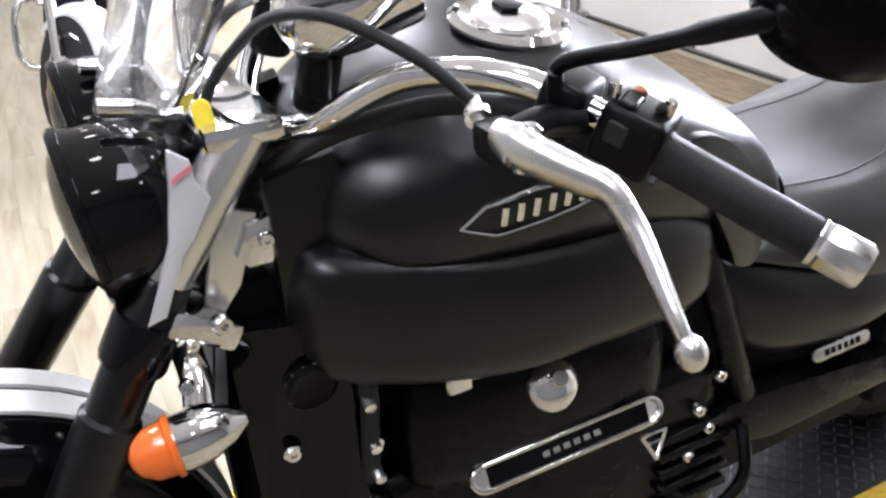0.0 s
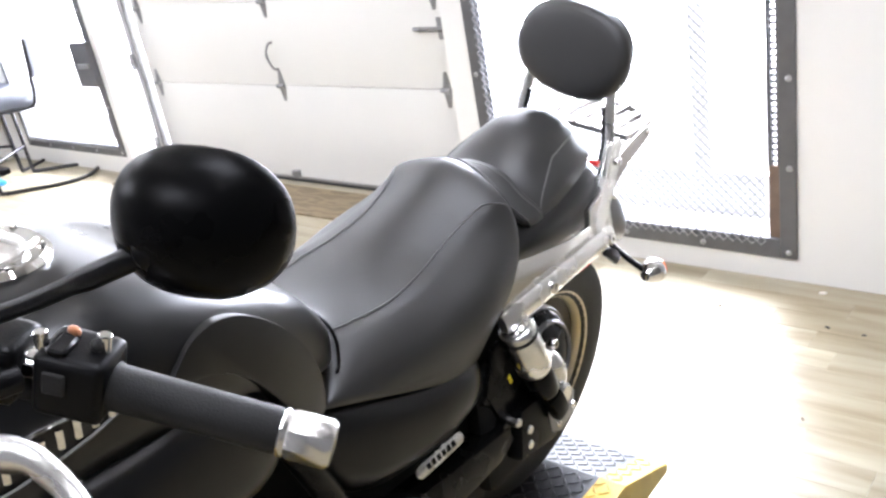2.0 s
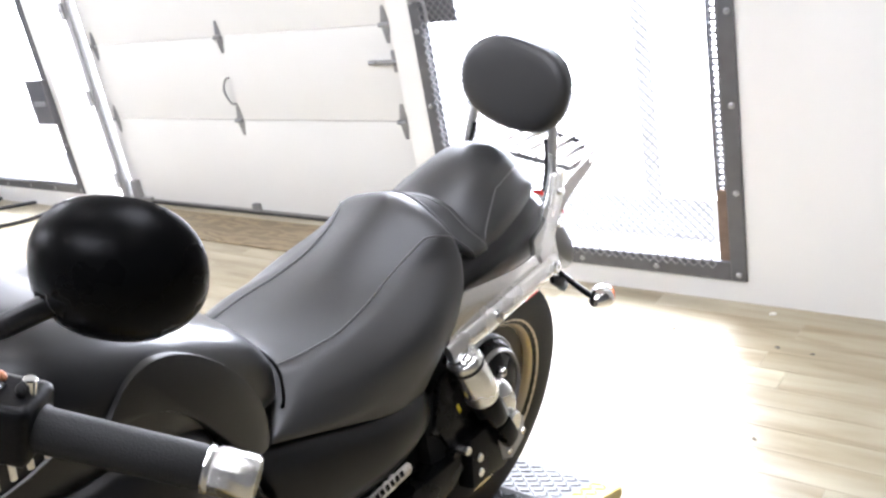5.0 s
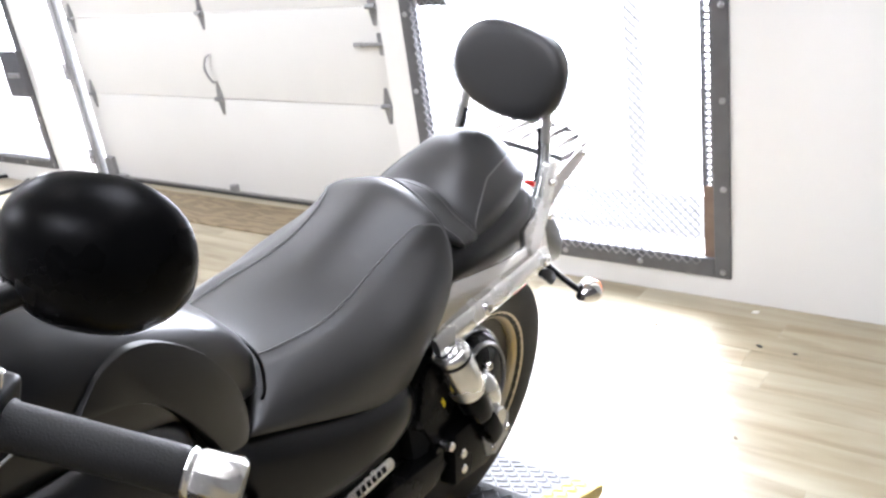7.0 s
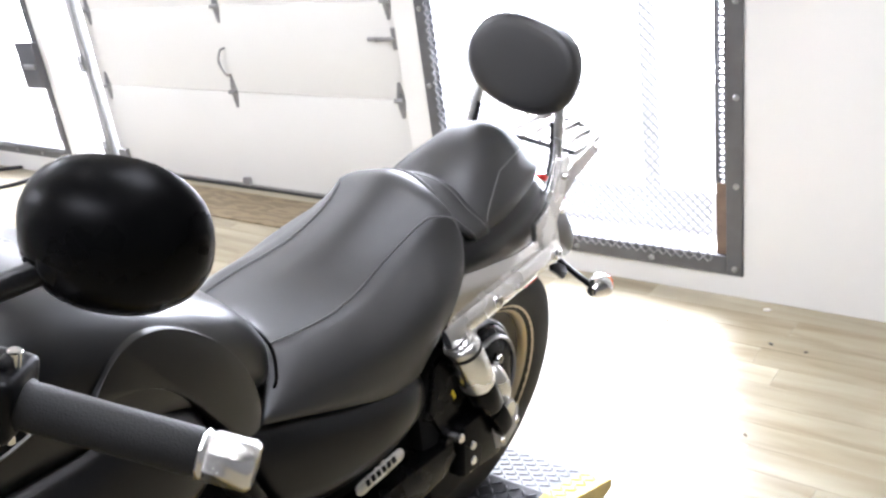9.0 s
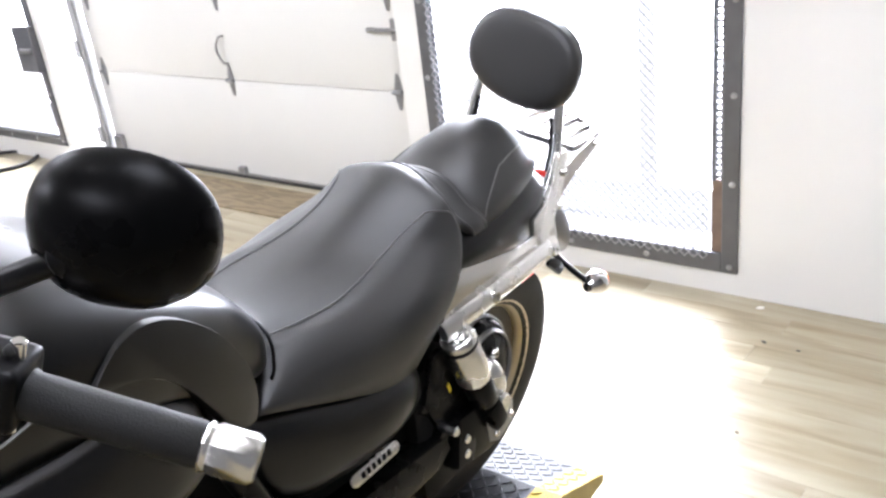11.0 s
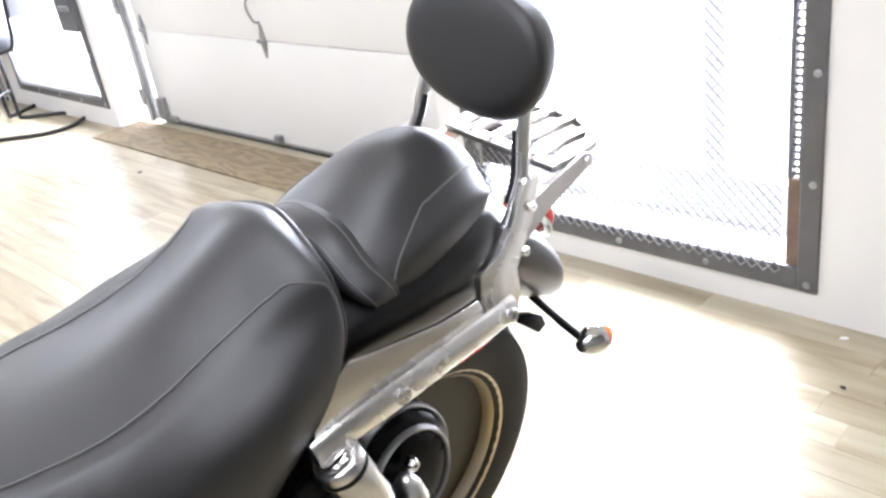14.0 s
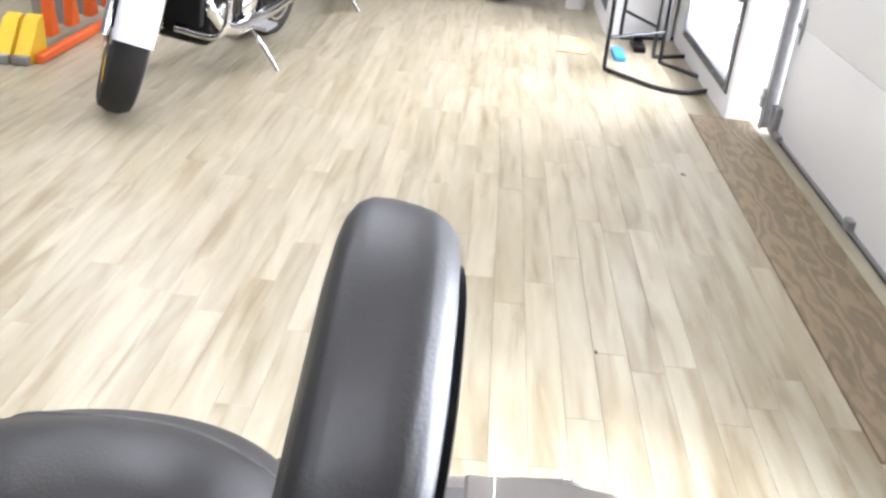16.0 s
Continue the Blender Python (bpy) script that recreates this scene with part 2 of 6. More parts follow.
def solid(name, bm, material, label="", category="", group="", kind="", sharp=38):
    ob = new(name, mesh_of(name, bm, material, sharp))
    ORIGIN[ob.name] = Vector((0, 0, 0))
    return tagged(ob, label, category, group, kind)


def B():
    return bmesh.new()


def box(bm, x0, x1, y0, y1, z0, z1, bevel=0.0, seg=2, m=None):
    r = bmesh.ops.create_cube(bm, size=1)
    vs = r["verts"]
    t = Matrix.Translation(((x0 + x1) / 2, (y0 + y1) / 2, (z0 + z1) / 2)) @ Matrix.Diagonal((x1 - x0, y1 - y0, z1 - z0, 1))
    bmesh.ops.transform(bm, matrix=t, verts=vs)
    if bevel:
        es = list({e for v in vs for e in v.link_edges})
        g = bmesh.ops.bevel(bm, geom=es, offset=bevel, segments=seg, affect="EDGES", profile=0.6)
        vs = list({v for f in g["faces"] for v in f.verts} | {v for v in vs if v.is_valid})
    if m is not None:
        bmesh.ops.transform(bm, matrix=m, verts=[v for v in vs if v.is_valid])
    return bm


def rings_mesh(bm, rings, closed=True, caps=True):
    rows = [[bm.verts.new(p) for p in r] for r in rings]
    k = len(rows[0])
    for a, b in zip(rows, rows[1:]):
        for i in range(k if closed else k - 1):
            j = (i + 1) % k
            bm.faces.new((a[i], a[j], b[j], b[i]))
    if caps and closed:
        bm.faces.new(rows[0])
        bm.faces.new(rows[-1][::-1])
    return bm


def spline(pts, n=8):
    """Points of a smooth curve through the given ones."""
    p = [Vector(q) for q in pts]
    p = [p[0] * 2 - p[1]] + p + [p[-1] * 2 - p[-2]]
    out = []
    for i in range(1, len(p) - 2):
        for s in range(n):
            t = s / n
            a, b, c, d = p[i - 1], p[i], p[i + 1], p[i + 2]
            out.append(0.5 * ((2 * b) + (c - a) * t + (2 * a - 5 * b + 4 * c - d) * t * t + (3 * b - a - 3 * c + d) * t * t * t))
    out.append(p[-2])
    return out


def sweep(bm, path, rx, ry=None, seg=12, radii=None, up=(0, 0, 1)):
    """A tube along a path; rx, ry its half sizes, radii a scale at each point."""
    ry = ry or rx
    path = [Vector(p) for p in path]
    rings = []
    for i, p in enumerate(path):
        d = (path[min(i + 1, len(path) - 1)] - path[max(i - 1, 0)]).normalized()
        u = Vector(up)
        if abs(d.dot(u)) > 0.97:
            u = Vector((1, 0, 0))
        s = d.cross(u).normalized()
        w = s.cross(d).normalized()
        k = radii[i] if radii else 1
        rings.append([p + s * (rx * k * math.cos(a)) + w * (ry * k * math.sin(a)) for a in [2 * math.pi * j / seg for j in range(seg)]])
    return rings_mesh(bm, rings)


def lathe(bm, profile, m, seg=28):
    """Turns (radius, height) round the local z axis of m."""
    rings = []
    for r, h in profile:
        r = max(r, 1e-4)
        rings.append([m @ Vector((r * math.cos(a), r * math.sin(a), h)) for a in [2 * math.pi * j / seg for j in range(seg)]])
    return rings_mesh(bm, rings)


def towards(a, b):
    """A frame at a whose z axis points to b."""
    a, b = Vector(a), Vector(b)
    return Matrix.Translation(a) @ (b - a).to_track_quat("Z", "Y").to_matrix().to_4x4()


def rod(bm, a, b, r, seg=14, chamfer=0.0):
    L = (Vector(b) - Vector(a)).length
    c = chamfer
    prof = [(r, 0), (r, L)] if not c else [(r - c, 0), (r, c), (r, L - c), (r - c, L)]
    return lathe(bm, prof, towards(a, b), seg)


def ball(bm, c, rx, ry, rz, m=None, seg=24, rows=14):
    r = bmesh.ops.create_uvsphere(bm, u_segments=seg, v_segments=rows, radius=1)
    t = Matrix.Translation(c) @ (m or Matrix()) @ Matrix.Diagonal((rx, ry, rz, 1))
    bmesh.ops.transform(bm, matrix=t, verts=r["verts"])
    return bm


def oval(cx, y, z0, z1, w, e=2.4, n=28, top=None, flat=0.0):
    """A cross-section standing at y: half width w, from z0 to z1, superelliptic with exponent e."""
    pts = []
    zc, h = (z0 + z1) / 2, (z1 - z0) / 2
    for i in range(n):
        a = 2 * math.pi * i / n
        c, s = math.cos(a), math.sin(a)
        ex = top if (top and s > 0) else e
        pts.append(Vector((cx + w * math.copysign(abs(c) ** (2 / ex), c), y, zc + h * math.copysign(abs(s) ** (2 / ex), s))))
    return pts


def smooth_rows(rows, n=5):
    """Rows of numbers interpolated smoothly."""
    out = []
    rows = [np.array(r, float) for r in rows]
    p = [rows[0] * 2 - rows[1]] + rows + [rows[-1] * 2 - rows[-2]]
    for i in range(1, len(p) - 2):
        for s in range(n):
            t = s / n
            a, b, c, d = p[i - 1], p[i], p[i + 1], p[i + 2]
            out.append(0.5 * ((2 * b) + (c - a) * t + (2 * a - 5 * b + 4 * c - d) * t * t + (3 * b - a - 3 * c + d) * t ** 3))
    out.append(rows[-1])
    return out


def extrude_outline(bm, pts, depth, m, bevel=0.0):
    """A plate with the outline pts (2D), as thick as depth, laid by m (outline in its x, y)."""
    vs = [bm.verts.new((x, y, 0)) for x, y in pts]
    f = bm.faces.new(vs)
    g = bmesh.ops.extrude_face_region(bm, geom=[f])
    up = [v for v in g["geom"] if isinstance(v, bmesh.types.BMVert)]
    bmesh.ops.translate(bm, verts=up, vec=(0, 0, depth))
    if bevel:
        es = [e for v in up for e in v.link_edges if all(q in up for q in e.verts)]
        r = bmesh.ops.bevel(bm, geom=list(set(es)), offset=bevel, segments=2, affect="EDGES", profile=0.6)
        allv = list(set(vs) | {v for v in up if v.is_valid} | {v for q in r["faces"] for v in q.verts})
    else:
        allv = vs + up
    bmesh.ops.transform(bm, matrix=m, verts=[v for v in allv if v.is_valid])
    return bm


def plane_m(o, u, v):
    """A frame at o with x along u and y along v."""
    u = Vector(u).normalized()
    w = u.cross(Vector(v)).normalized()
    v = w.cross(u)
    return Matrix.Translation(o) @ Matrix((u, v, w)).transposed().to_4x4()


SIDE = lambda x: plane_m((x, 0, 0), (0, 1, 0), (0, 0, 1))  # outline given as (y, z), thickness towards +x

# ---------------------------------------------------------------- the showroom
WEST, EAST, SOUTH = -11.0, 3.2, -6.5
HIGH = 3.3
GATE_W, GATE_E, GATE_Z0, GATE_Z1 = -1.275, 0.02, 0.085, 2.3
DOOR_W, DOOR_E, DOOR_Z1 = -4.24, -1.395, 2.4
WIN_W, WIN_E, WIN_Z0, WIN_Z1 = -5.62, -4.30, 0.12, 2.2


def wall(name, boxes, label="white painted plaster wall", material="wall"):
    bm = B()
    for b in boxes:
        box(bm, *b)
    return solid(name, bm, M[material], label, "wall", kind="structure")


wall("wall_north", [
    (GATE_E - 0.03, EAST, 0.0, 0.32, 0, HIGH),
    (GATE_W + 0.03, GATE_E - 0.03, 0.0, 0.32, 0, GATE_Z0 + 0.03),
    (GATE_W + 0.03, GATE_E - 0.03, 0.0, 0.32, GATE_Z1 - 0.03, HIGH),
    (DOOR_E, GATE_W + 0.03, 0.0, 0.32, 0, HIGH),
    (DOOR_W, DOOR_E, 0.0, 0.32, DOOR_Z1, HIGH),
    (WIN_E - 0.03, DOOR_W, 0.08, 0.36, 0, HIGH),
    (WIN_W + 0.03, WIN_E - 0.03, 0.08, 0.36, 0, WIN_Z0 + 0.03),
    (WIN_W + 0.03, WIN_E - 0.03, 0.08, 0.36, WIN_Z1 - 0.03, HIGH),
    (WEST, WIN_W + 0.03, 0.08, 0.36, 0, HIGH),
])
wall("wall_west", [(WEST - 0.15, WEST, SOUTH - 0.15, 0.36, 0, HIGH)])
# unseen walls, toned grey so the black bike reflects a darker room
wall("wall_south", [(WEST - 0.15, EAST + 0.15, SOUTH - 0.15, SOUTH, 0, HIGH)], "unseen wall, grey to keep reflections dark", "dim_wall")
wall("wall_east", [(EAST, EAST + 0.15, SOUTH - 0.15, 0.32, 0, HIGH)], "unseen wall, grey to keep reflections dark", "dim_wall")
wall("wall_return", [(0.70, 0.82, -0.59, -0.002, 0, HIGH)], "white painted end of a partition wall")
bm = B()
box(bm, WEST - 0.15, EAST + 0.15, SOUTH - 0.15, 0.36, HIGH, HIGH + 0.1)
solid("ceiling", bm, M["ceiling"], "pale grey ceiling with spot lamps", "ceiling", kind="structure")

# floor slab; its planks are laid at the end
bm = B()
box(bm, WEST, EAST, SOUTH, 0.36, -0.12, -0.006)
floor = solid("floor", bm, M["under"], "pale oak plank floor with a worn satin sheen", "floor", kind="structure")
bm = B()
box(bm, -40, 40, 0.4, 60, -0.35, -0.12)
solid("ground", bm, mat("outdoor_concrete", (0.45, 0.44, 0.42), 0.8, 0, 0.1, 1.5), "pale concrete yard in bright daylight", "ground", kind="structure")
# glowing sheet put in place of the bright daylight beyond the gates
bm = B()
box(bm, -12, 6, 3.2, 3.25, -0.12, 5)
solid("backdrop", bm, M["day"], "glowing sheet in place of overexposed daylight outside", "backdrop", kind="structure")

# stained plywood strip in front of the garage door
bm = B()
box(bm, -4.26, -1.475, -0.10, 0.215, -0.006, 0.008, 0.002, 1)
solid("plywood_strip", bm, M["ply"], "stained brown plywood strip on the floor before the garage door", "plywood")


# ---------------------------------------------------------------- garage door
DY = 0.285
garage_door = thing("garage_door", (-2.86, DY, 0), "closed white sectional garage door with steel hinges", "garage door", kind="structure")
seams = [0.022, 0.564, 1.018, 1.472, 1.926, 2.38]
for z0, z1 in zip(seams, seams[1:]):
    bm = B()
    box(bm, DOOR_W + 0.16, DOOR_E - 0.02, DY, DY + 0.045, z0 + 0.002, z1 - 0.002, 0.004, 2)
    part("panel", bm, M["garage"], garage_door)
# row of unseen frosted panes added to the top section, glowing for tank reflections
for k in range(4):
    x0 = DOOR_W + 0.50 + k * 0.58
    bm = B()
    box(bm, x0, x0 + 0.50, DY - 0.008, DY - 0.001, 2.0, 2.32, 0.002, 1)
    wf = part("window_frame", bm, M["garage"], garage_door)
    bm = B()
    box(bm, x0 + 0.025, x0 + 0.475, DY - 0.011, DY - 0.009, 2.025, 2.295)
    part("pane", bm, M["pane"], wf, "added unseen glass, glowing for bright reflections")
bm = B()
box(bm, DOOR_W + 0.16, DOOR_E - 0.02, DY - 0.004, DY + 0.04, 0.0, 0.022, 0.004, 1)
part("bottom_seal", bm, M["seal"], garage_door, "black rubber bottom seal")
# angle along the bottom section
bm = B()
box(bm, DOOR_W + 0.17, DOOR_E - 0.03, DY - 0.012, DY - 0.001, 0.022, 0.034)
part("bottom_rail", bm, M["zinc"], garage_door, "thin steel rail")


def hinge(x, z, wide=0.045, tall=0.085):
    bm = B()
    pts = [(-0.008, -tall), (0.008, -tall), (wide * 0.5, -0.018), (wide * 0.5, 0.018), (0.008, tall), (-0.008, tall), (-wide * 0.5, 0.018), (-wide * 0.5, -0.018)]
    extrude_outline(bm, pts, 0.004, plane_m((x, DY, z), (1, 0, 0), (0, 0, 1)))
    h = part("hinge", bm, M["zinc"], garage_door, "diamond-shaped zinc hinge")
    bm = B()
    rod(bm, (x - 0.028, DY - 0.012, z), (x + 0.028, DY - 0.012, z), 0.011, 10)
    part("knuckle", bm, M["zinc"], h)
    bm = B()
    for dz in (-0.05, -0.03, 0.03, 0.05):
        rod(bm, (x, DY - 0.002, z + dz), (x, DY - 0.009, z + dz), 0.006, 6)
    part("bolt_heads", bm, M["zinc"], h)


for z in seams[1:-1]:
    for x in (-4.005, -2.83, -1.665):
        hinge(x, z)
# lift handle on the centre stile
bm = B()
sweep(bm, spline([(-2.835, DY - 0.002, 0.80), (-2.835, DY - 0.03, 0.795), (-2.85, DY - 0.042, 0.75), (-2.845, DY - 0.042, 0.71), (-2.83, DY - 0.03, 0.665), (-2.83, DY - 0.002, 0.655)], 6), 0.008, 0.006, 8)
part("lift_handle", bm, M["zinc"], garage_door, "curved steel lift handle")
# slide lock at the edge
bm = B()
box(bm, -1.66, -1.58, DY - 0.012, DY, 0.80, 0.90, 0.004, 1)
box(bm, -1.75, -1.60, DY - 0.026, DY - 0.012, 0.842, 0.86, 0.004, 1)
rod(bm, (-1.745, DY - 0.02, 0.851), (-1.79, DY - 0.02, 0.851), 0.011, 10)
part("slide_lock", bm, M["zinc"], garage_door, "steel slide lock")
# bottom fixtures
bm = B()
box(bm, -2.90, -2.85, DY - 0.03, DY, 0.03, 0.075, 0.003, 1)
box(bm, -2.89, -2.86, DY - 0.034, DY - 0.03, 0.058, 0.072)
part("foot_bracket", bm, M["zinc"], garage_door)
bm = B()
box(bm, -4.06, -3.98, DY - 0.03, DY, 0.02, 0.16, 0.003, 1)
box(bm, -3.97, -3.88, DY - 0.03, DY, 0.02, 0.05, 0.003, 1)
part("foot_bracket", bm, M["zinc"], garage_door)
# vertical track with its wall angle
for x0 in (-4.115, -1.52):
    bm = B()
    box(bm, x0, x0 + 0.012, DY - 0.06, DY + 0.01, 0.02, DOOR_Z1)
    box(bm, x0, x0 + 0.05, DY - 0.066, DY - 0.06, 0.02, DOOR_Z1)
    part("track", bm, M["zinc"], garage_door, "galvanised vertical track")
    bm = B()
    for z in (0.12, 0.66, 1.2, 1.75):
        box(bm, x0 - 0.03, x0 + 0.014, DY - 0.075, DY - 0.062, z, z + 0.1, 0.002, 1)
        rod(bm, (x0 - 0.01, DY - 0.075, z + 0.05), (x0 - 0.01, DY - 0.085, z + 0.05), 0.01, 6)
    part("track_bracket", bm, M["zinc"], garage_door)


# ---------------------------------------------------------------- steel mesh gates
def expanded_metal(bm, x0, x1, z0, z1, y, pitch_x=0.034, pitch_z=0.017, w=0.0019):
    """Zigzag strands that meet in diamonds."""
    rows = int((z1 - z0) / pitch_z)
    cols = int((x1 - x0) / (pitch_x / 2))
    for r in range(rows):
        zc = z0 + (r + 0.5) * pitch_z
        amp = pitch_z / 2
        last = None
        for c in range(cols + 1):
            x = x0 + c * pitch_x / 2
            z = zc + (amp if (c + r) % 2 else -amp)
            cur = [bm.verts.new((x, y - 0.003, z - w)), bm.verts.new((x, y + 0.003, z + w * 0.2)), bm.verts.new((x, y, z + w * 1.5))]
            if last:
                for i in range(3):
                    j = (i + 1) % 3
                    bm.faces.new((last[i], last[j], cur[j], cur[i]))
            last = cur


def steel_gate(name, x0, x1, z0, z1, y, label, hinge_side=True):
    g = thing(name, ((x0 + x1) / 2, y, z0), label, "security gate", kind="structure")
    f = 0.058
    for nm, b in (("frame_post", (x0, x0 + f, y - 0.006, y + 0.03, z0, z1)), ("frame_post", (x1 - f, x1, y - 0.006, y + 0.03, z0, z1)),
                  ("frame_rail", (x0 + f, x1 - f, y - 0.006, y + 0.03, z0, z0 + f + 0.014)), ("frame_rail", (x0 + f, x1 - f, y - 0.006, y + 0.03, z1 - f, z1))):
        bm = B()
        box(bm, *b, 0.003, 1)
        part(nm, bm, M["gate"], g)
    bm = B()
    expanded_metal(bm, x0 + f - 0.006, x1 - f + (-0.036 if name == "gate_1" else 0.006), z0 + f - 0.012, z1 - f, y - 0.011)
    tagged(part("mesh_infill", bm, M["mesh"], g, "diamond expanded steel mesh"), kind="stuff")
    n = 4
    for i in range(n + 1):
        x = x0 + 0.028 + (x1 - x0 - 0.056) * i / n
        bm = B()
        lathe(bm, [(0.011, 0), (0.011, 0.004), (0.006, 0.008)], plane_m((x, y - 0.006, z0 + 0.026), (1, 0, 0), (0, 0, 1)) @ Matrix.Rotation(0, 4, "X"), 10)
        part("bolt", bm, M["zinc"], g)
    for i in range(1, 7):
        for x in (x0 + 0.026, x1 - 0.022):
            bm = B()
            lathe(bm, [(0.011, 0), (0.011, 0.004), (0.006, 0.008)], plane_m((x, y - 0.006, z0 + 0.03 + 0.305 * i), (1, 0, 0), (0, 0, 1)), 10)
            part("bolt", bm, M["zinc"], g)
    return g


gate = steel_gate("gate_1", GATE_W, GATE_E, GATE_Z0, GATE_Z1, -0.004, "dark steel security gate with diamond mesh")
# inner leaf edge with a row of slots, rusty at the foot
bm = B()
box(bm, GATE_E - 0.098, GATE_E - 0.06, 0.004, 0.03, 0.145, 0.42, 0.002, 1)
part("rusty_angle", bm, M["rust"], gate, "rusty steel angle")
for x0, x1 in ((-0.099, -0.088), (-0.068, -0.059)):
    bm = B()
    box(bm, GATE_E + x0, GATE_E + x1, 0.004, 0.03, 0.42, 2.2)
    part("slotted_angle", bm, M["gate"], gate, "steel angle with a row of slots")
for k in range(84):
    bm = B()
    box(bm, GATE_E - 0.088, GATE_E - 0.068, 0.012, 0.024, 0.43 + k * 0.021, 0.4385 + k * 0.021)
    part("slot_rung", bm, M["gate"], gate)
bm = B()
box(bm, GATE_W + 0.058, GATE_W + 0.075, 0.004, 0.03, 0.145, 2.2)
part("edge_angle", bm, M["gate"], gate)


def gate_latch(parent, x, z):
    bm = B()
    box(bm, x + 0.02, x + 0.17, -0.012, 0.008, z - 0.10, z + 0.06, 0.003, 1)
    p = part("latch_plate", bm, M["gate"], parent, "dark mesh-faced latch plate")
    bm = B()
    box(bm, x - 0.035, x + 0.03, -0.035, -0.012, z - 0.012, z + 0.03, 0.005, 1)
    rod(bm, (x - 0.03, -0.03, z + 0.05), (x - 0.03, -0.03, z - 0.02), 0.009, 8)
    part("latch_body", bm, M["zinc"], p)
    bm = B()
    sweep(bm, spline([(x - 0.02, -0.035, z), (x + 0.04, -0.05, z - 0.005), (x + 0.055, -0.05, z - 0.03), (x + 0.055, -0.048, z - 0.095)], 5), 0.007, 0.007, 8)
    part("latch_handle", bm, M["zinc"], p, "bent steel latch handle")


gate_latch(gate, GATE_W + 0.06, 0.40)
gate_latch(gate, GATE_W + 0.06, 1.16)

west_gate = steel_gate("gate_2", WIN_W, WIN_E, WIN_Z0, WIN_Z1, 0.076, "dark steel mesh gate over a bright glass door")
bm = B()
box(bm, -4.49, -4.29, 0.03, 0.07, 0.60, 0.88, 0.004, 1)
lp = part("lock_box", bm, M["gate"], west_gate, "dark steel lock box")
bm = B()
box(bm, -4.43, -4.31, 0.012, 0.03, 0.72, 0.75, 0.004, 1)
part("lock_lever", bm, M["zinc"], lp)


def glass_door(name, x0, x1, z0, z1, y, mids):
    d = thing(name, ((x0 + x1) / 2, y, z0), "white aluminium glazed door in bright daylight", "door", kind="structure")
    bars = [(x0, x0 + 0.05, z0, z1), (x1 - 0.05, x1, z0, z1), (x0 + 0.05, x1 - 0.05, z0, z0 + 0.17), (x0 + 0.05, x1 - 0.05, z1 - 0.08, z1)]
    bars += [(m - 0.035, m + 0.035, z0 + 0.17, z1 - 0.08) for m in mids]
    for a, b, c, e in bars:
        bm = B()
        box(bm, a, b, y, y + 0.045, c, e, 0.003, 1)
        part("door_frame", bm, M["alu"], d)


glass_door("door_1", GATE_W + 0.03, GATE_E - 0.03, 0.115, 2.27, 0.24, [-0.42])
glass_door("door_2", WIN_W + 0.03, WIN_E - 0.03, 0.15, 2.17, 0.28, [])

# ceiling spots in rows
spot = thing("ceiling_spot", (0, 0, HIGH), "small white ceiling spot lamp, lit", "ceiling lamp", "rows of ceiling spots")
bm = B()
lathe(bm, [(0.05, 0.0), (0.05, -0.06), (0.09, -0.075), (0.095, -0.13), (0.08, -0.135), (0.078, -0.118), (0.0, -0.118)], Matrix.Translation((0, 0, HIGH)), 20)
part("fitting", bm, M["white"], spot)
bm = B()
lathe(bm, [(0.0, -0.119), (0.075, -0.119), (0.07, -0.124), (0.0, -0.126)], Matrix.Translation((0, 0, HIGH)), 20)
part("lamp_disc", bm, M["lamp"], spot, "glowing lamp disc")
first = True
for x in (-9.0, -7.2, -5.4, -3.6, -1.8, 0.0, 1.8):
    for y in (-1.2, -2.7, -4.2, -5.7):
        if first:
            spot.location, first = (x, y, HIGH), False
        else:
            copy_thing(spot, Matrix.Translation((x, y, HIGH)))
for x in (-6.3, -2.7, 0.9):
    for y in (-1.95, -4.2):
        area_lamp("ceiling_lamp", look((x, y, HIGH - 0.14), (x, y, 0)), 0.9, 0.7, CEIL * (0.55 if x > 0 else 1.0), (0.94, 0.975, 1.0))


# ---------------------------------------------------------------- lift platform
PT, PL0, TIP = 0.165, 0.058, 0.088  # heights of the deck, of its underside and of the tail's lip
PX0, PX1, PXI, PY0, PYR, PY1 = -0.62, 0.108, 0.040, -3.75, -1.39, -1.19
lift = thing("motorcycle_lift", (-0.26, -2.4, 0), "low black diamond-plate motorcycle lift with worn yellow edges", "lift platform")
bm = B()
extrude_outline(bm, [(PY0, PL0), (PYR, PL0), (PY1, PL0 + 0.006), (PY1, TIP - 0.004), (PYR, PT - 0.004), (PY0, PT - 0.004)], PX1 - PX0, SIDE(PX0), 0.002)
part("deck_frame", bm, M["yside"], lift, "dirty yellow painted side")
bm = B()
box(bm, PX0 + 0.12, PX1 - 0.14, PY0 + 0.1, PYR - 0.05, 0.0, PL0, 0.006, 1)
part("base", bm, M["dark"], lift, "dark steel base under the deck")
bm = B()
box(bm, PX0 + 0.1, PXI, PY0, PYR, PT - 0.003, PT)
part("deck", bm, M["plate"], lift)
slope = plane_m((0, PYR, PT), (1, 0, 0), (0, PY1 - PYR, TIP - PT))
SL = math.hypot(PY1 - PYR, PT - TIP)
bm = B()
box(bm, PX0 + 0.1, PXI, 0.0, SL, -0.003, 0.0, m=slope)
part("ramp", bm, M["plate"], lift, "sloping diamond-plate tail")
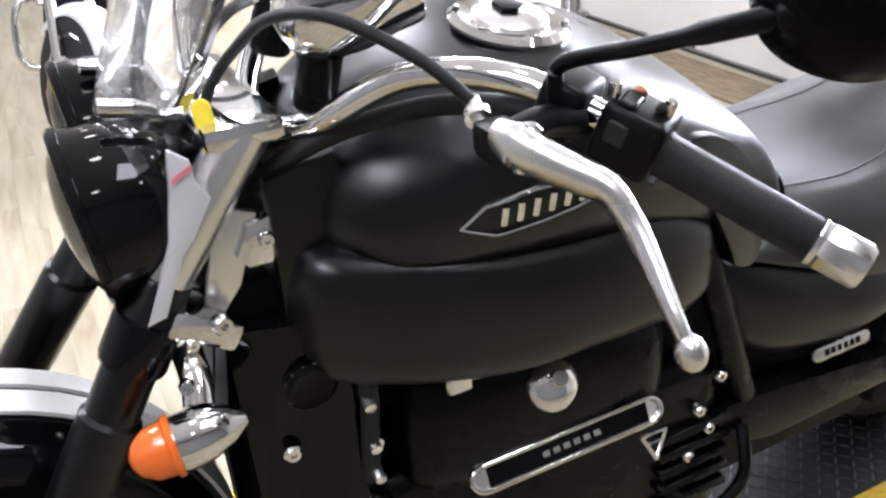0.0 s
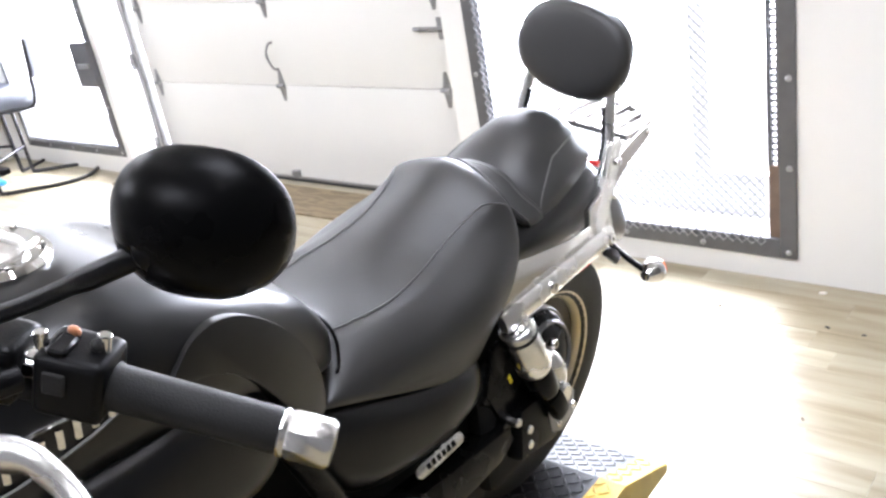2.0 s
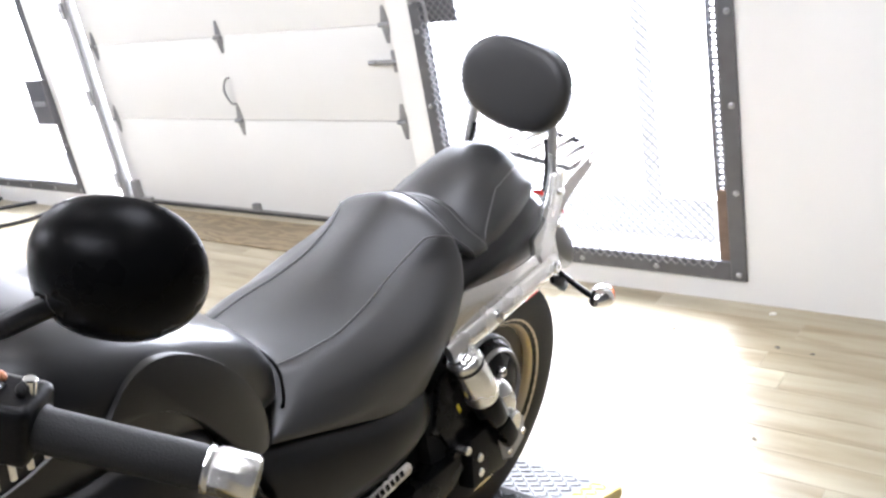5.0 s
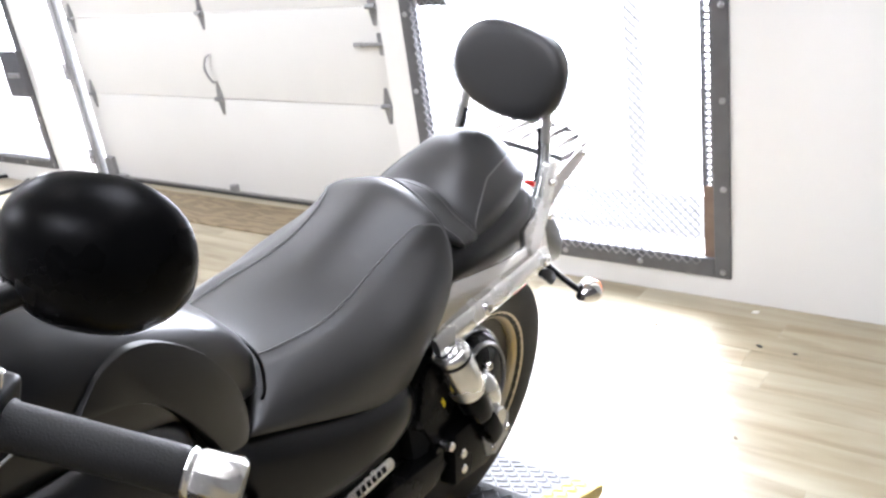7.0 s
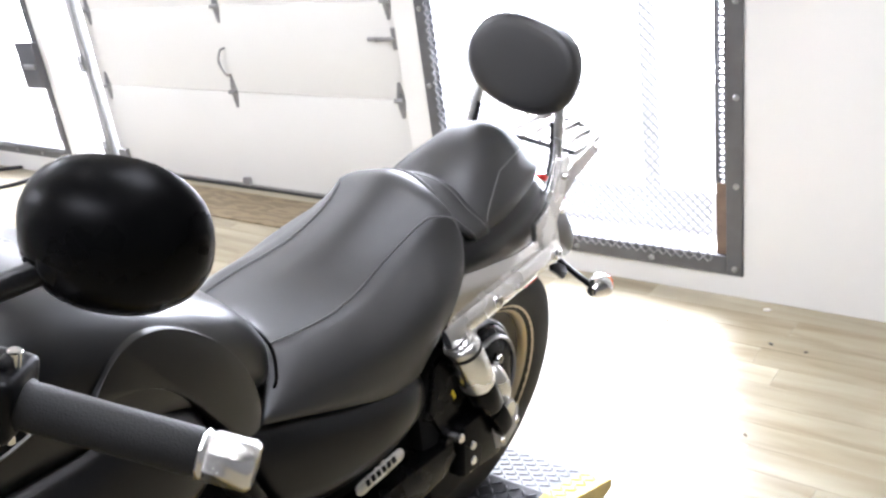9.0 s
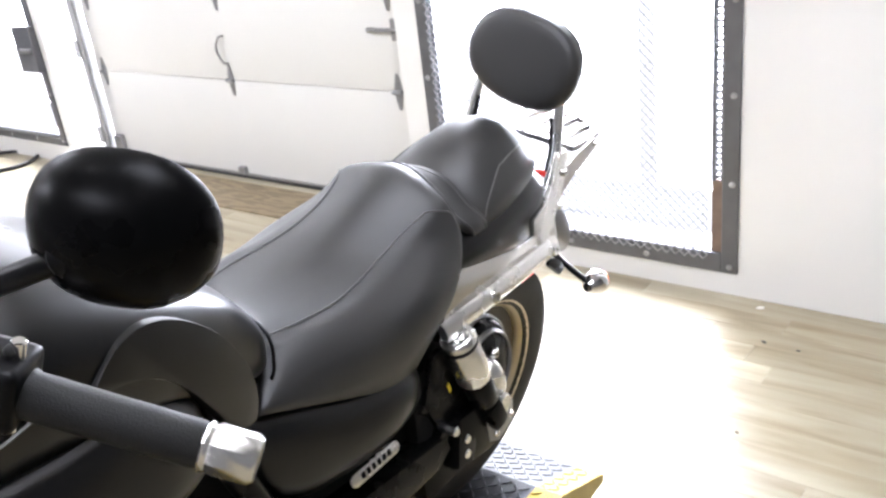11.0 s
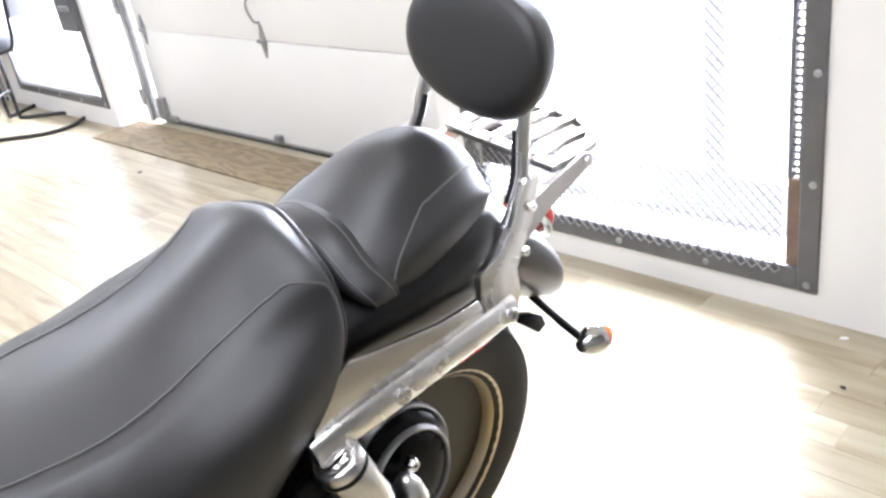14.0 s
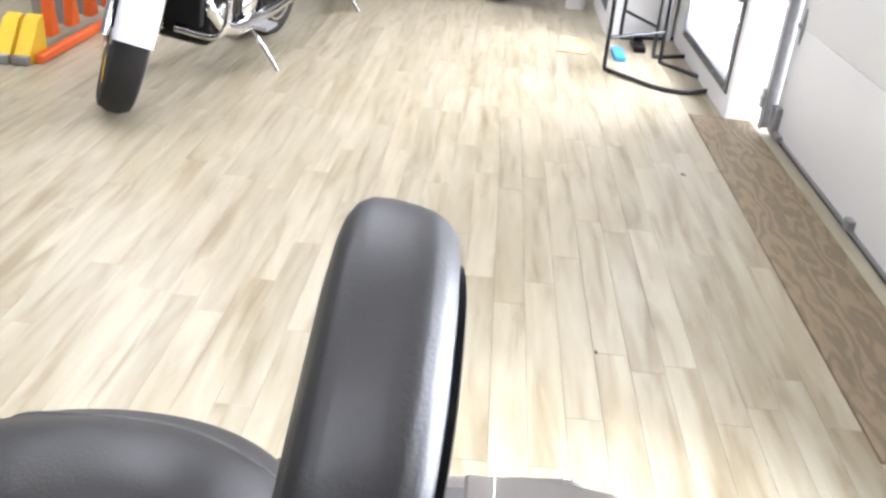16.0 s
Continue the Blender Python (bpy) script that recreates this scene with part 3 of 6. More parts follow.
for x0, x1 in ((PXI, PX1), (PX0, PX0 + 0.1)):
    bm = B()
    box(bm, x0, x1, PY0, PYR, PT - 0.003, PT + 0.0005)
    box(bm, x0, x1, 0.0, SL, -0.003, 0.0005, m=slope)
    part("yellow_border", bm, M["yplate"], lift, "worn yellow border")


def treads(bm, x0, x1, y0, y1, m, pitch=0.024):
    """Raised lozenges, turned in two directions."""
    nx, ny = int((x1 - x0) / pitch), int((y1 - y0) / pitch)
    for i in range(nx):
        for j in range(ny):
            c = Vector((x0 + (i + 0.5) * pitch, y0 + (j + 0.5) * pitch, 0))
            a = radians(42 if (i + j) % 2 else -48)
            u, v = Vector((math.cos(a), math.sin(a), 0)) * 0.0145, Vector((-math.sin(a), math.cos(a), 0)) * 0.0030
            low = [bm.verts.new(m @ (c + p)) for p in (u, v, -u, -v)]
            top = [bm.verts.new(m @ (c + p * 0.6 + Vector((0, 0, 0.0024)))) for p in (u, v, -u, -v)]
            bm.faces.new(top)
            for k in range(4):
                bm.faces.new((low[k], low[(k + 1) % 4], top[(k + 1) % 4], top[k]))


FLAT = Matrix.Translation((0, 0, PT + 0.0006))
for nm, mt, x0, x1 in (("tread_pattern", "tread", PX0 + 0.1, PXI), ("border_tread", "yplate", PXI, PX1)):
    bm = B()
    treads(bm, x0, x1, -2.6, PYR, FLAT)
    treads(bm, x0, x1, 0.002, SL, slope @ Matrix.Translation((0, 0, 0.0006)))
    tagged(part(nm, bm, M[mt], lift), kind="stuff")


# ---------------------------------------------------------------- the motorcycle on the lift
C = -0.03
TILT = radians(11.5)
LEAN = Matrix.Translation((-0.041, 0, 0.95)) @ Matrix.Rotation(TILT, 4, "Y") @ Matrix.Translation((-C, 0, -0.95))  # the bike leans to its left, as on a side stand
ACROSS = LEAN @ Matrix.Translation((C, 0, 0)) @ Matrix.Diagonal((-1, 1, 1, 1)) @ Matrix.Translation((-C, 0, 0)) @ LEAN.inverted()  # left side to right side
bike = thing("motorcycle", (C, -2.4, PT), "large black cruiser motorcycle with chrome trim, leaning on a lift", "motorcycle")


def leaned(*things):
    """Tips parts that were built upright, with all that hangs on them."""
    for ob in things:
        ob.data.transform(LEAN)
        leaned(*ob.children)


def mirrored(parts):
    """Copies of the left side's parts for the right side."""
    twin = {}
    for ob in parts:
        me = ob.data.copy()
        me.transform(ACROSS)
        me.flip_normals()
        t = new(ob.name.split(".")[0], me)
        t.parent = twin.get(ob.parent, ob.parent)
        t.location = ob.location
        for k in ob.keys():
            t[k] = ob[k]
        twin[ob] = t


def wheel(parent, y, z, R, rim_r, w, x=C, spokes=5, tyre_mat=None, rim_mat=None, label=""):
    tyre_mat, rim_mat = tyre_mat or M["tyre"], rim_mat or M["alloy"]
    ax = plane_m((x, y, z), (0, 1, 0), (0, 0, 1))
    h = w / 2
    bm = B()
    prof = [(rim_r - 0.012, -h * 0.86), (rim_r + 0.005, -h * 0.95), (R - 0.055, -h), (R - 0.025, -h * 0.9), (R - 0.006, -h * 0.55), (R, -h * 0.2), (R, h * 0.2),
            (R - 0.006, h * 0.55), (R - 0.025, h * 0.9), (R - 0.055, h), (rim_r + 0.005, h * 0.95), (rim_r - 0.012, h * 0.86), (rim_r - 0.02, 0), (rim_r - 0.012, -h * 0.86)]
    lathe(bm, prof[:-1], ax, 56)
    t = part("wheel", bm, tyre_mat, parent, label or "black tyre with alloy rim")
    bm = B()
    a, b = rim_r, rim_r - 0.018
    prof = [(b, -h * 0.80), (a, -h * 0.93), (a + 0.006, -h * 0.93), (a + 0.006, -h * 0.86), (a - 0.004, -h * 0.8), (a - 0.012, 0), (a - 0.004, h * 0.8), (a + 0.006, h * 0.86), (a + 0.006, h * 0.93), (a, h * 0.93),
            (b, h * 0.80), (b - 0.004, h * 0.66), (b - 0.004, -h * 0.66)]
    lathe(bm, prof + [prof[0]], ax, 48)
    part("rim", bm, rim_mat, t, "alloy rim")
    bm = B()
    lathe(bm, [(b - 0.003, h * 0.66), (b - 0.02, h * 0.3), (0.06, h * 0.12), (0.06, -h * 0.12), (b - 0.02, -h * 0.3), (b - 0.003, -h * 0.66)], ax, 40)
    part("wheel_disc", bm, M["bronze"], t, "dark bronze wheel centre")
    for k in range(spokes):
        bm = B()
        a = 2 * math.pi * k / spokes + 0.3
        d = Vector((0, math.cos(a), math.sin(a)))
        n = Vector((0, -math.sin(a), math.cos(a)))
        c = Vector((x, y, z))
        rings = []
        for r, ww, th in ((0.04, 0.034, h * 0.35), (rim_r * 0.55, 0.02, h * 0.26), (rim_r - 0.02, 0.03, h * 0.4)):
            rings.append([c + d * r + n * ww * sx + Vector((th * sy, 0, 0)) for sx, sy in ((1, 0.6), (0.6, 1), (-0.6, 1), (-1, 0.6), (-1, -0.6), (-0.6, -1), (0.6, -1), (1, -0.6))])
        rings_mesh(bm, rings)
        part("spoke", bm, M["dark"], t)
    bm = B()
    lathe(bm, [(0.0, -h * 0.6), (0.045, -h * 0.6), (0.055, -h * 0.3), (0.055, h * 0.3), (0.045, h * 0.6), (0.0, h * 0.6)], ax, 24)
    part("hub", bm, M["dark"], t)
    return t


RA = (-1.465, 0.47)
RD = (-1.572, 0.605)
FA = (-3.22, 0.60)
leaned(wheel(bike, *RA, 0.312, 0.207, 0.215))
leaned(wheel(bike, FA[0], 0.50, 0.34, 0.215, 0.15, C))


def loft(name, rows, material, label="", n=6, e=2.5, top=None, segs=32, parent=None, sharp=60):
    """A body along y: rows of y, centre x, half width, z0, z1."""
    bm = B()
    rings_mesh(bm, [oval(r[1], r[0], r[3], r[4], r[2], e, segs, top(r[0]) if callable(top) else top) for r in smooth_rows(rows, n)])
    return part(name, bm, material, parent or bike, label, sharp)


# fuel tank
TANK = [(-2.755, C, 0.08, 1.06, 1.13), (-2.735, C, 0.135, 1.03, 1.17), (-2.68, C, 0.18, 1.0, 1.206), (-2.58, C, 0.20, 0.995, 1.233), (-2.46, C, 0.203, 0.99, 1.236), (-2.38, C, 0.20, 0.975, 1.213),
        (-2.30, C, 0.19, 0.95, 1.177), (-2.225, C, 0.170, 0.92, 1.131), (-2.15, C, 0.150, 0.895, 1.072), (-2.105, C, 0.135, 0.885, 1.022), (-2.085, C, 0.112, 0.89, 0.985)]
tank = loft("fuel_tank", TANK, M["satin"], "satin black fuel tank", e=2.5, top=lambda y: float(np.interp(y, [-2.7, -2.5, -2.2], [2.4, 3.0, 3.6])), segs=56)
# chrome filler cap on its ring
cap_m = plane_m((C, -2.467, 1.2335), (1, 0, 0), (0, 1, -0.12))
bm = B()
lathe(bm, [(0.05, 0.0), (0.072, 0.0), (0.072, 0.004), (0.066, 0.010), (0.058, 0.010), (0.052, 0.006)], cap_m, 40)
ring = part("filler_ring", bm, M["chrome"], tank, "chrome filler ring")
bm = B()
lathe(bm, [(0.0, 0.004), (0.045, 0.004), (0.045, 0.012), (0.038, 0.017), (0.0, 0.019)], cap_m, 32)
cap = part("filler_cap", bm, M["brushed"], tank, "chrome filler cap")
bm = B()
extrude_outline(bm, [(-0.012, -0.02), (0.012, -0.02), (0.016, 0.0), (0.0, 0.018), (-0.016, 0.0)], 0.006, cap_m @ Matrix.Translation((0, 0, 0.019)), 0.002)
part("key_flap", bm, M["plastic"], cap)
for k in range(6):
    a = 2 * math.pi * k / 6
    bm = B()
    lathe(bm, [(0.0045, 0.009), (0.0045, 0.013), (0.0, 0.014)], cap_m @ Matrix.Translation((0.062 * math.cos(a), 0.062 * math.sin(a), 0)), 8)
    part("screw", bm, M["chrome"], ring)
# tank emblem: plain chrome outline shape with bars, on the left flank
def flank(y, z):
    """The tank's left side at y, z."""
    w, b, t = (float(np.interp(y, [r[0] for r in TANK], [r[k] for r in TANK])) for k in (2, 3, 4))
    zc, h = (t + b) / 2, (t - b) / 2
    e = float(np.interp(y, [-2.7, -2.5, -2.2], [2.4, 3.0, 3.6])) if z > zc else 2.5
    s = min(1, abs(z - zc) / h)
    return C + w * (1 - s ** e) ** (1 / e)


def emblem_path(pts, lift_by=0.003):
    return [Vector((flank(y, z) + lift_by, y, z)) for y, z in pts]


bm = B()
outline = [(y - 0.014, z + 0.071) for y, z in [(-2.612, 1.052), (-2.585, 1.075), (-2.53, 1.083), (-2.475, 1.080), (-2.43, 1.073), (-2.445, 1.058), (-2.48, 1.048), (-2.52, 1.042), (-2.575, 1.038), (-2.612, 1.052)]]
sweep(bm, emblem_path([(y, z) for a, b in zip(outline, outline[1:]) for y, z in [(a[0] + (b[0] - a[0]) * s / 4, a[1] + (b[1] - a[1]) * s / 4) for s in range(4)]] + [outline[-1]]), 0.0028, 0.0028, 6)
emblem = part("tank_emblem", bm, M["chrome"], tank, "chrome outline emblem")
for k in range(7):
    y = -2.58 + k * 0.0185
    bm = B()
    sweep(bm, emblem_path([(y, 1.121 + k * 0.001), (y + 0.001, 1.131 + k * 0.001), (y + 0.002, 1.142 + k * 0.001)]), 0.0042, 0.0028, 6)
    part("emblem_bar", bm, M["chrome"], emblem)

leaned(tank)

# flat knee panels that end the tank's flanks in a rounded shoulder, over a dark arched gap
knee_m = plane_m((0.186, -2.375, 1.0), (-0.21, 0.978, 0.0), (0.10, 0.0, 1.0))
knee = [(-2.402, 1.078), (-2.393, 1.087), (-2.368, 1.105), (-2.342, 1.111), (-2.317, 1.109), (-2.284, 1.096), (-2.244, 1.067), (-2.202, 1.023), (-2.169, 0.968), (-2.155, 0.914), (-2.165, 0.872),
        (-2.206, 0.884), (-2.228, 0.921), (-2.274, 0.991), (-2.312, 1.032), (-2.350, 1.054), (-2.387, 1.066)]
bm = B()
outline_k = [((p.x + 2.375) / 0.978, p.y - 1.0) for p in spline([(y, z, 0) for y, z in knee + knee[:1]], 4)[:-1]]
extrude_outline(bm, outline_k, 0.03, knee_m @ Matrix.Translation((0, 0, -0.03)), 0.003)
mirrored([part("knee_panel", bm, M["satin"], tank, "flat satin black knee panel", 50)])

# side bodies under the tank
mirrored([loft("side_fairing", [
    (-2.80, C + 0.08, 0.05, 0.93, 1.03), (-2.76, C + 0.088, 0.09, 0.90, 1.07), (-2.66, C + 0.10, 0.112, 0.876, 1.058), (-2.55, C + 0.105, 0.118, 0.858, 1.038),
    (-2.45, C + 0.106, 0.115, 0.855, 1.028), (-2.37, C + 0.106, 0.108, 0.850, 1.026), (-2.31, C + 0.106, 0.097, 0.846, 1.010), (-2.265, C + 0.104, 0.08, 0.862, 0.98), (-2.235, C + 0.10, 0.04, 0.895, 0.945)],
    M["satin"], "satin black side fairing", e=3.8, segs=48)])
# collar between the tank and the seat
bm = B()
collar = oval(C, -2.092, 0.862, 1.0, 0.134, 2.5, 96, 3.4)
sweep(bm, [p + Vector((0, 0.004 * abs(p.x - C) / 0.15, 0)) for p in collar[-6:] + collar[:55]], 0.003, 0.003, 8)
leaned(part("tank_trim", bm, M["plastic"], bike, "thin black trim between tank and seat"))

# seats: each row runs from the crown down one flank as (half width, y, z)
def skin(rows, across=6, along=6):
    """A padded body from control rows, mirrored to both flanks; returns its rings and a place by row and column."""
    def curve(pts, t):
        i = max(0, min(len(pts) - 2, int(t)))
        f = t - i
        p0, p1, p2, p3 = (pts[max(0, min(len(pts) - 1, i + k))] for k in (-1, 0, 1, 2))
        return tuple(0.5 * (2 * b + (c - a) * f + (2 * a - 5 * b + 4 * c - d) * f * f + (3 * b - a - 3 * c + d) * f ** 3) for a, b, c, d in zip(p0, p1, p2, p3))

    def place(r, c, s=1):
        w, y, z = curve([across_row(row, c) for row in rows], r)
        return Vector((C + s * max(0.0, w), y, z))

    def across_row(row, c):
        full = [(-row[1][0], row[1][1], row[1][2])] + list(row)
        return curve(full, c + 1)

    rings = []
    for i in range((len(rows) - 1) * along + 1):
        r = i / along
        half = [place(r, k / across) for k in range((len(rows[0]) - 1) * across + 1)]
        rings.append([Vector((2 * C - p.x, p.y, p.z)) for p in reversed(half[1:])] + half)
    return rings, place


seat_grid = [
    [(0, -2.084, 0.945), (0.075, -2.080, 0.918), (0.098, -2.094, 0.895), (0.124, -2.116, 0.877), (0.138, -2.130, 0.870), (0.140, -2.134, 0.862)],
    [(0, -2.078, 0.963), (0.079, -2.072, 0.938), (0.105, -2.088, 0.912), (0.132, -2.110, 0.893), (0.148, -2.125, 0.882), (0.150, -2.130, 0.872)],
    [(0, -2.030, 0.948), (0.091, -2.030, 0.938), (0.120, -2.035, 0.926), (0.150, -2.048, 0.896), (0.166, -2.060, 0.866), (0.164, -2.068, 0.852)],
    [(0, -1.950, 0.946), (0.103, -1.945, 0.938), (0.135, -1.948, 0.930), (0.175, -1.960, 0.892), (0.188, -1.972, 0.848), (0.182, -1.980, 0.822)],
    [(0, -1.870, 0.958), (0.098, -1.870, 0.944), (0.135, -1.862, 0.932), (0.185, -1.872, 0.893), (0.197, -1.885, 0.838), (0.189, -1.900, 0.793)],
    [(0, -1.800, 0.985), (0.091, -1.800, 0.960), (0.133, -1.788, 0.944), (0.187, -1.790, 0.907), (0.198, -1.805, 0.847), (0.186, -1.825, 0.782)],
    [(0, -1.735, 1.016), (0.092, -1.735, 0.983), (0.130, -1.726, 0.960), (0.180, -1.735, 0.917), (0.190, -1.758, 0.852), (0.172, -1.790, 0.775)],
    [(0, -1.675, 1.043), (0.102, -1.672, 1.011), (0.135, -1.658, 0.980), (0.168, -1.675, 0.921), (0.176, -1.710, 0.856), (0.155, -1.765, 0.770)],
    [(0, -1.637, 1.040), (0.085, -1.645, 1.018), (0.120, -1.640, 0.985), (0.150, -1.650, 0.925), (0.158, -1.690, 0.856), (0.140, -1.755, 0.766)],
    [(0, -1.608, 1.012), (0.080, -1.618, 0.985), (0.112, -1.628, 0.950), (0.135, -1.648, 0.900), (0.140, -1.690, 0.850), (0.125, -1.750, 0.766)],
    [(0, -1.612, 0.950), (0.065, -1.625, 0.930), (0.090, -1.640, 0.910), (0.105, -1.660, 0.880), (0.110, -1.690, 0.845), (0.100, -1.745, 0.776)],
]
bm = B()
rings, seat_at = skin(seat_grid)
rings_mesh(bm, rings)
seat = part("seat", bm, M["leather"], bike, "wide black vinyl rider seat", 75)
for s in (1, -1):
    bm = B()
    line = [seat_at(1 + 5.6 * k / 40, 1.0, s) for k in range(41)]
    line += [seat_at(6.6 + 0.75 * math.sin(math.pi * k / 26), 1.0 + 1.6 * (k / 13) ** 1.4, s) for k in range(1, 14)]
    sweep(bm, [p + Vector((0.0004 * s, 0, 0.0004)) for p in line], 0.0017, 0.0017, 6)
    part("welt", bm, M["stitch"], seat, "raised seam")
# rolled rear edge of the rider's seat
bm = B()
edge = [seat_at(8.35, 4.0 - 4.0 * k / 30, -1) for k in range(31)] + [seat_at(8.35, 4.0 * k / 30, 1) for k in range(1, 31)]
sweep(bm, edge, 0.0045, 0.0045, 8)
part("rear_welt", bm, M["leather"], seat, "rolled piping along the rear edge")

# passenger seat
pseat_grid = [
    [(0, -1.600, 0.970), (0.050, -1.602, 0.963), (0.090, -1.602, 0.938), (0.118, -1.590, 0.925), (0.116, -1.575, 0.905)],
    [(0, -1.596, 0.986), (0.050, -1.598, 0.979), (0.094, -1.598, 0.953), (0.124, -1.588, 0.933), (0.120, -1.570, 0.905)],
    [(0, -1.553, 1.000), (0.050, -1.553, 0.992), (0.095, -1.556, 0.966), (0.125, -1.545, 0.941), (0.124, -1.530, 0.908)],
    [(0, -1.500, 1.030), (0.055, -1.500, 1.019), (0.100, -1.500, 0.985), (0.128, -1.490, 0.959), (0.128, -1.480, 0.924)],
    [(0, -1.435, 1.051), (0.055, -1.435, 1.038), (0.097, -1.436, 0.999), (0.125, -1.430, 0.972), (0.125, -1.425, 0.936)],
    [(0, -1.365, 1.050), (0.052, -1.366, 1.036), (0.092, -1.370, 1.000), (0.116, -1.370, 0.976), (0.114, -1.365, 0.943)],
    [(0, -1.310, 1.022), (0.046, -1.313, 1.012), (0.080, -1.320, 0.985), (0.102, -1.325, 0.969), (0.100, -1.325, 0.945)],
    [(0, -1.278, 0.985), (0.036, -1.282, 0.977), (0.064, -1.290, 0.958), (0.082, -1.298, 0.952), (0.080, -1.300, 0.938)],
    [(0, -1.258, 0.940), (0.022, -1.262, 0.937), (0.042, -1.272, 0.932), (0.054, -1.280, 0.934), (0.054, -1.284, 0.928)],
]
bm = B()
rings, pseat_at = skin(pseat_grid)
rings_mesh(bm, rings)
pseat = part("passenger_seat", bm, M["leather"], bike, "black vinyl passenger seat", 75)
for s in (1, -1):
    bm = B()
    line = [pseat_at(2.1 + 4.35 * t, 3.1 - 1.25 * min(1, t * 2.6) ** 0.7 - 0.75 * max(0, t - 0.45), s) for t in [k / 36 for k in range(37)]]
    sweep(bm, line, 0.0017, 0.0017, 6)
    part("welt", bm, M["stitch"], pseat, "raised seam")
# broad strap across the front of the passenger seat
bm = B()
for_cols = [3.95 - 7.9 * k / 60 for k in range(61)]
rows_st = []
for c in for_cols:
    sc = 1 if c >= 0 else -1
    col = abs(c)
    nrm = (pseat_at(1.6, col, sc) - Vector((C, -1.52, 0.93))).normalized()
    rows_st.append([pseat_at(1.02, col, sc) - nrm * 0.002, pseat_at(1.04, col, sc) + nrm * 0.004, pseat_at(1.5, col, sc) + nrm * 0.0055, pseat_at(2.04, col, sc) + nrm * 0.004, pseat_at(2.08, col, sc) - nrm * 0.002])
rings_mesh(bm, rows_st)
strap = part("seat_strap", bm, M["leather"], pseat, "wide stitched strap across the seat", 60)
for r in (1.16, 1.9):
    bm = B()
    line = []
    for c in for_cols:
        sc = 1 if c >= 0 else -1
        nrm = (pseat_at(1.6, abs(c), sc) - Vector((C, -1.52, 0.93))).normalized()
        line.append(pseat_at(r, abs(c), sc) + nrm * 0.0047)
    sweep(bm, line, 0.0013, 0.0013, 5)
    part("stitching", bm, M["stitch"], strap)

leaned(seat, pseat)

# cowl under the passenger seat
cowl = loft("tail_cowl", [(-1.70, C, 0.10, 0.84, 0.905), (-1.65, C, 0.134, 0.838, 0.92), (-1.6, C, 0.141, 0.832, 0.93), (-1.52, C, 0.144, 0.815, 0.936), (-1.45, C, 0.143, 0.80, 0.945), (-1.38, C, 0.138, 0.79, 0.952), (-1.32, C, 0.126, 0.79, 0.948), (-1.27, C, 0.10, 0.80, 0.925), (-1.245, C, 0.06, 0.82, 0.90)],
     M["satin"], "satin black tail cowl", e=3.4)
# tail mudguard, falling away behind the seat
guard = loft("rear_mudguard", [(-1.36, C, 0.128, 0.80, 0.93), (-1.28, C, 0.125, 0.745, 0.915), (-1.21, C, 0.116, 0.695, 0.87), (-1.15, C, 0.106, 0.655, 0.815), (-1.095, C, 0.092, 0.628, 0.75), (-1.06, C, 0.072, 0.618, 0.70), (-1.05, C, 0.045, 0.625, 0.675)],
     M["fender"], "black rear mudguard tail", e=2.8)
# inner mudguard over the tyre
bm = B()
rings = []
for k in range(20):
    a = radians(175 - 120 * k / 19)
    y, z = RA[0] + 0.335 * math.cos(a), RA[1] + 0.335 * math.sin(a)
    rings.append([Vector((C + x, y + dr * math.cos(a), z + dr * math.sin(a))) for x, dr in ((0.105, 0), (0.105, 0.01), (-0.105, 0.01), (-0.105, 0))])
rings_mesh(bm, rings)
leaned(cowl, guard, part("inner_mudguard", bm, M["dark"], bike, "dark inner mudguard"))


def both(fn):
    """Builds a piece on the left and its mirror on the right."""
    n0 = len(MADE)
    fn(1, lambda x, y, z: Vector((x, y, z)))
    mirrored(MADE[n0:])


def plate(name, pts, x0, depth, material, s=1, parent=None, label="", bevel=0.003):
    """An upright plate with an outline in y, z; x0 on the left side, mirrored for s = -1."""
    bm = B()
    xx = x0 if s > 0 else 2 * C - x0 - depth
    extrude_outline(bm, pts, depth, SIDE(xx), bevel)
    return part(name, bm, material, parent or bike, label)


def bolt(parent, p, d, r=0.009, h=0.006, material=None):
    bm = B()
    lathe(bm, [(r, 0), (r, h * 0.6), (r * 0.75, h), (r * 0.35, h), (r * 0.3, h * 0.6), (0, h * 0.6)], towards(p, Vector(p) + Vector(d)), 12)
    return part("bolt", bm, material or M["chrome"], parent)


# ---- backrest with its posts and the luggage rack
pad_m = Matrix.Translation((0.006, -1.243, 1.137)) @ Matrix.Rotation(TILT + radians(9.8), 4, "Y") @ Matrix.Rotation(radians(-10.6), 4, "X")


def pad_ring(y, w, h, egg=0.1, n=52):
    """A rounded outline, narrower towards its foot."""
    out = []
    for i in range(n):
        a = 2 * math.pi * i / n
        c, s = math.cos(a), math.sin(a)
        x = 1.02 * w * (1.0 - egg * max(0, -s) ** 1.3 - 0.03 * max(0, s)) * math.copysign(abs(c) ** (2 / 2.45), c)
        out.append(pad_m @ Vector((x, y, 1.03 * h * math.copysign(abs(s) ** (2 / 2.4), s))))
    return out


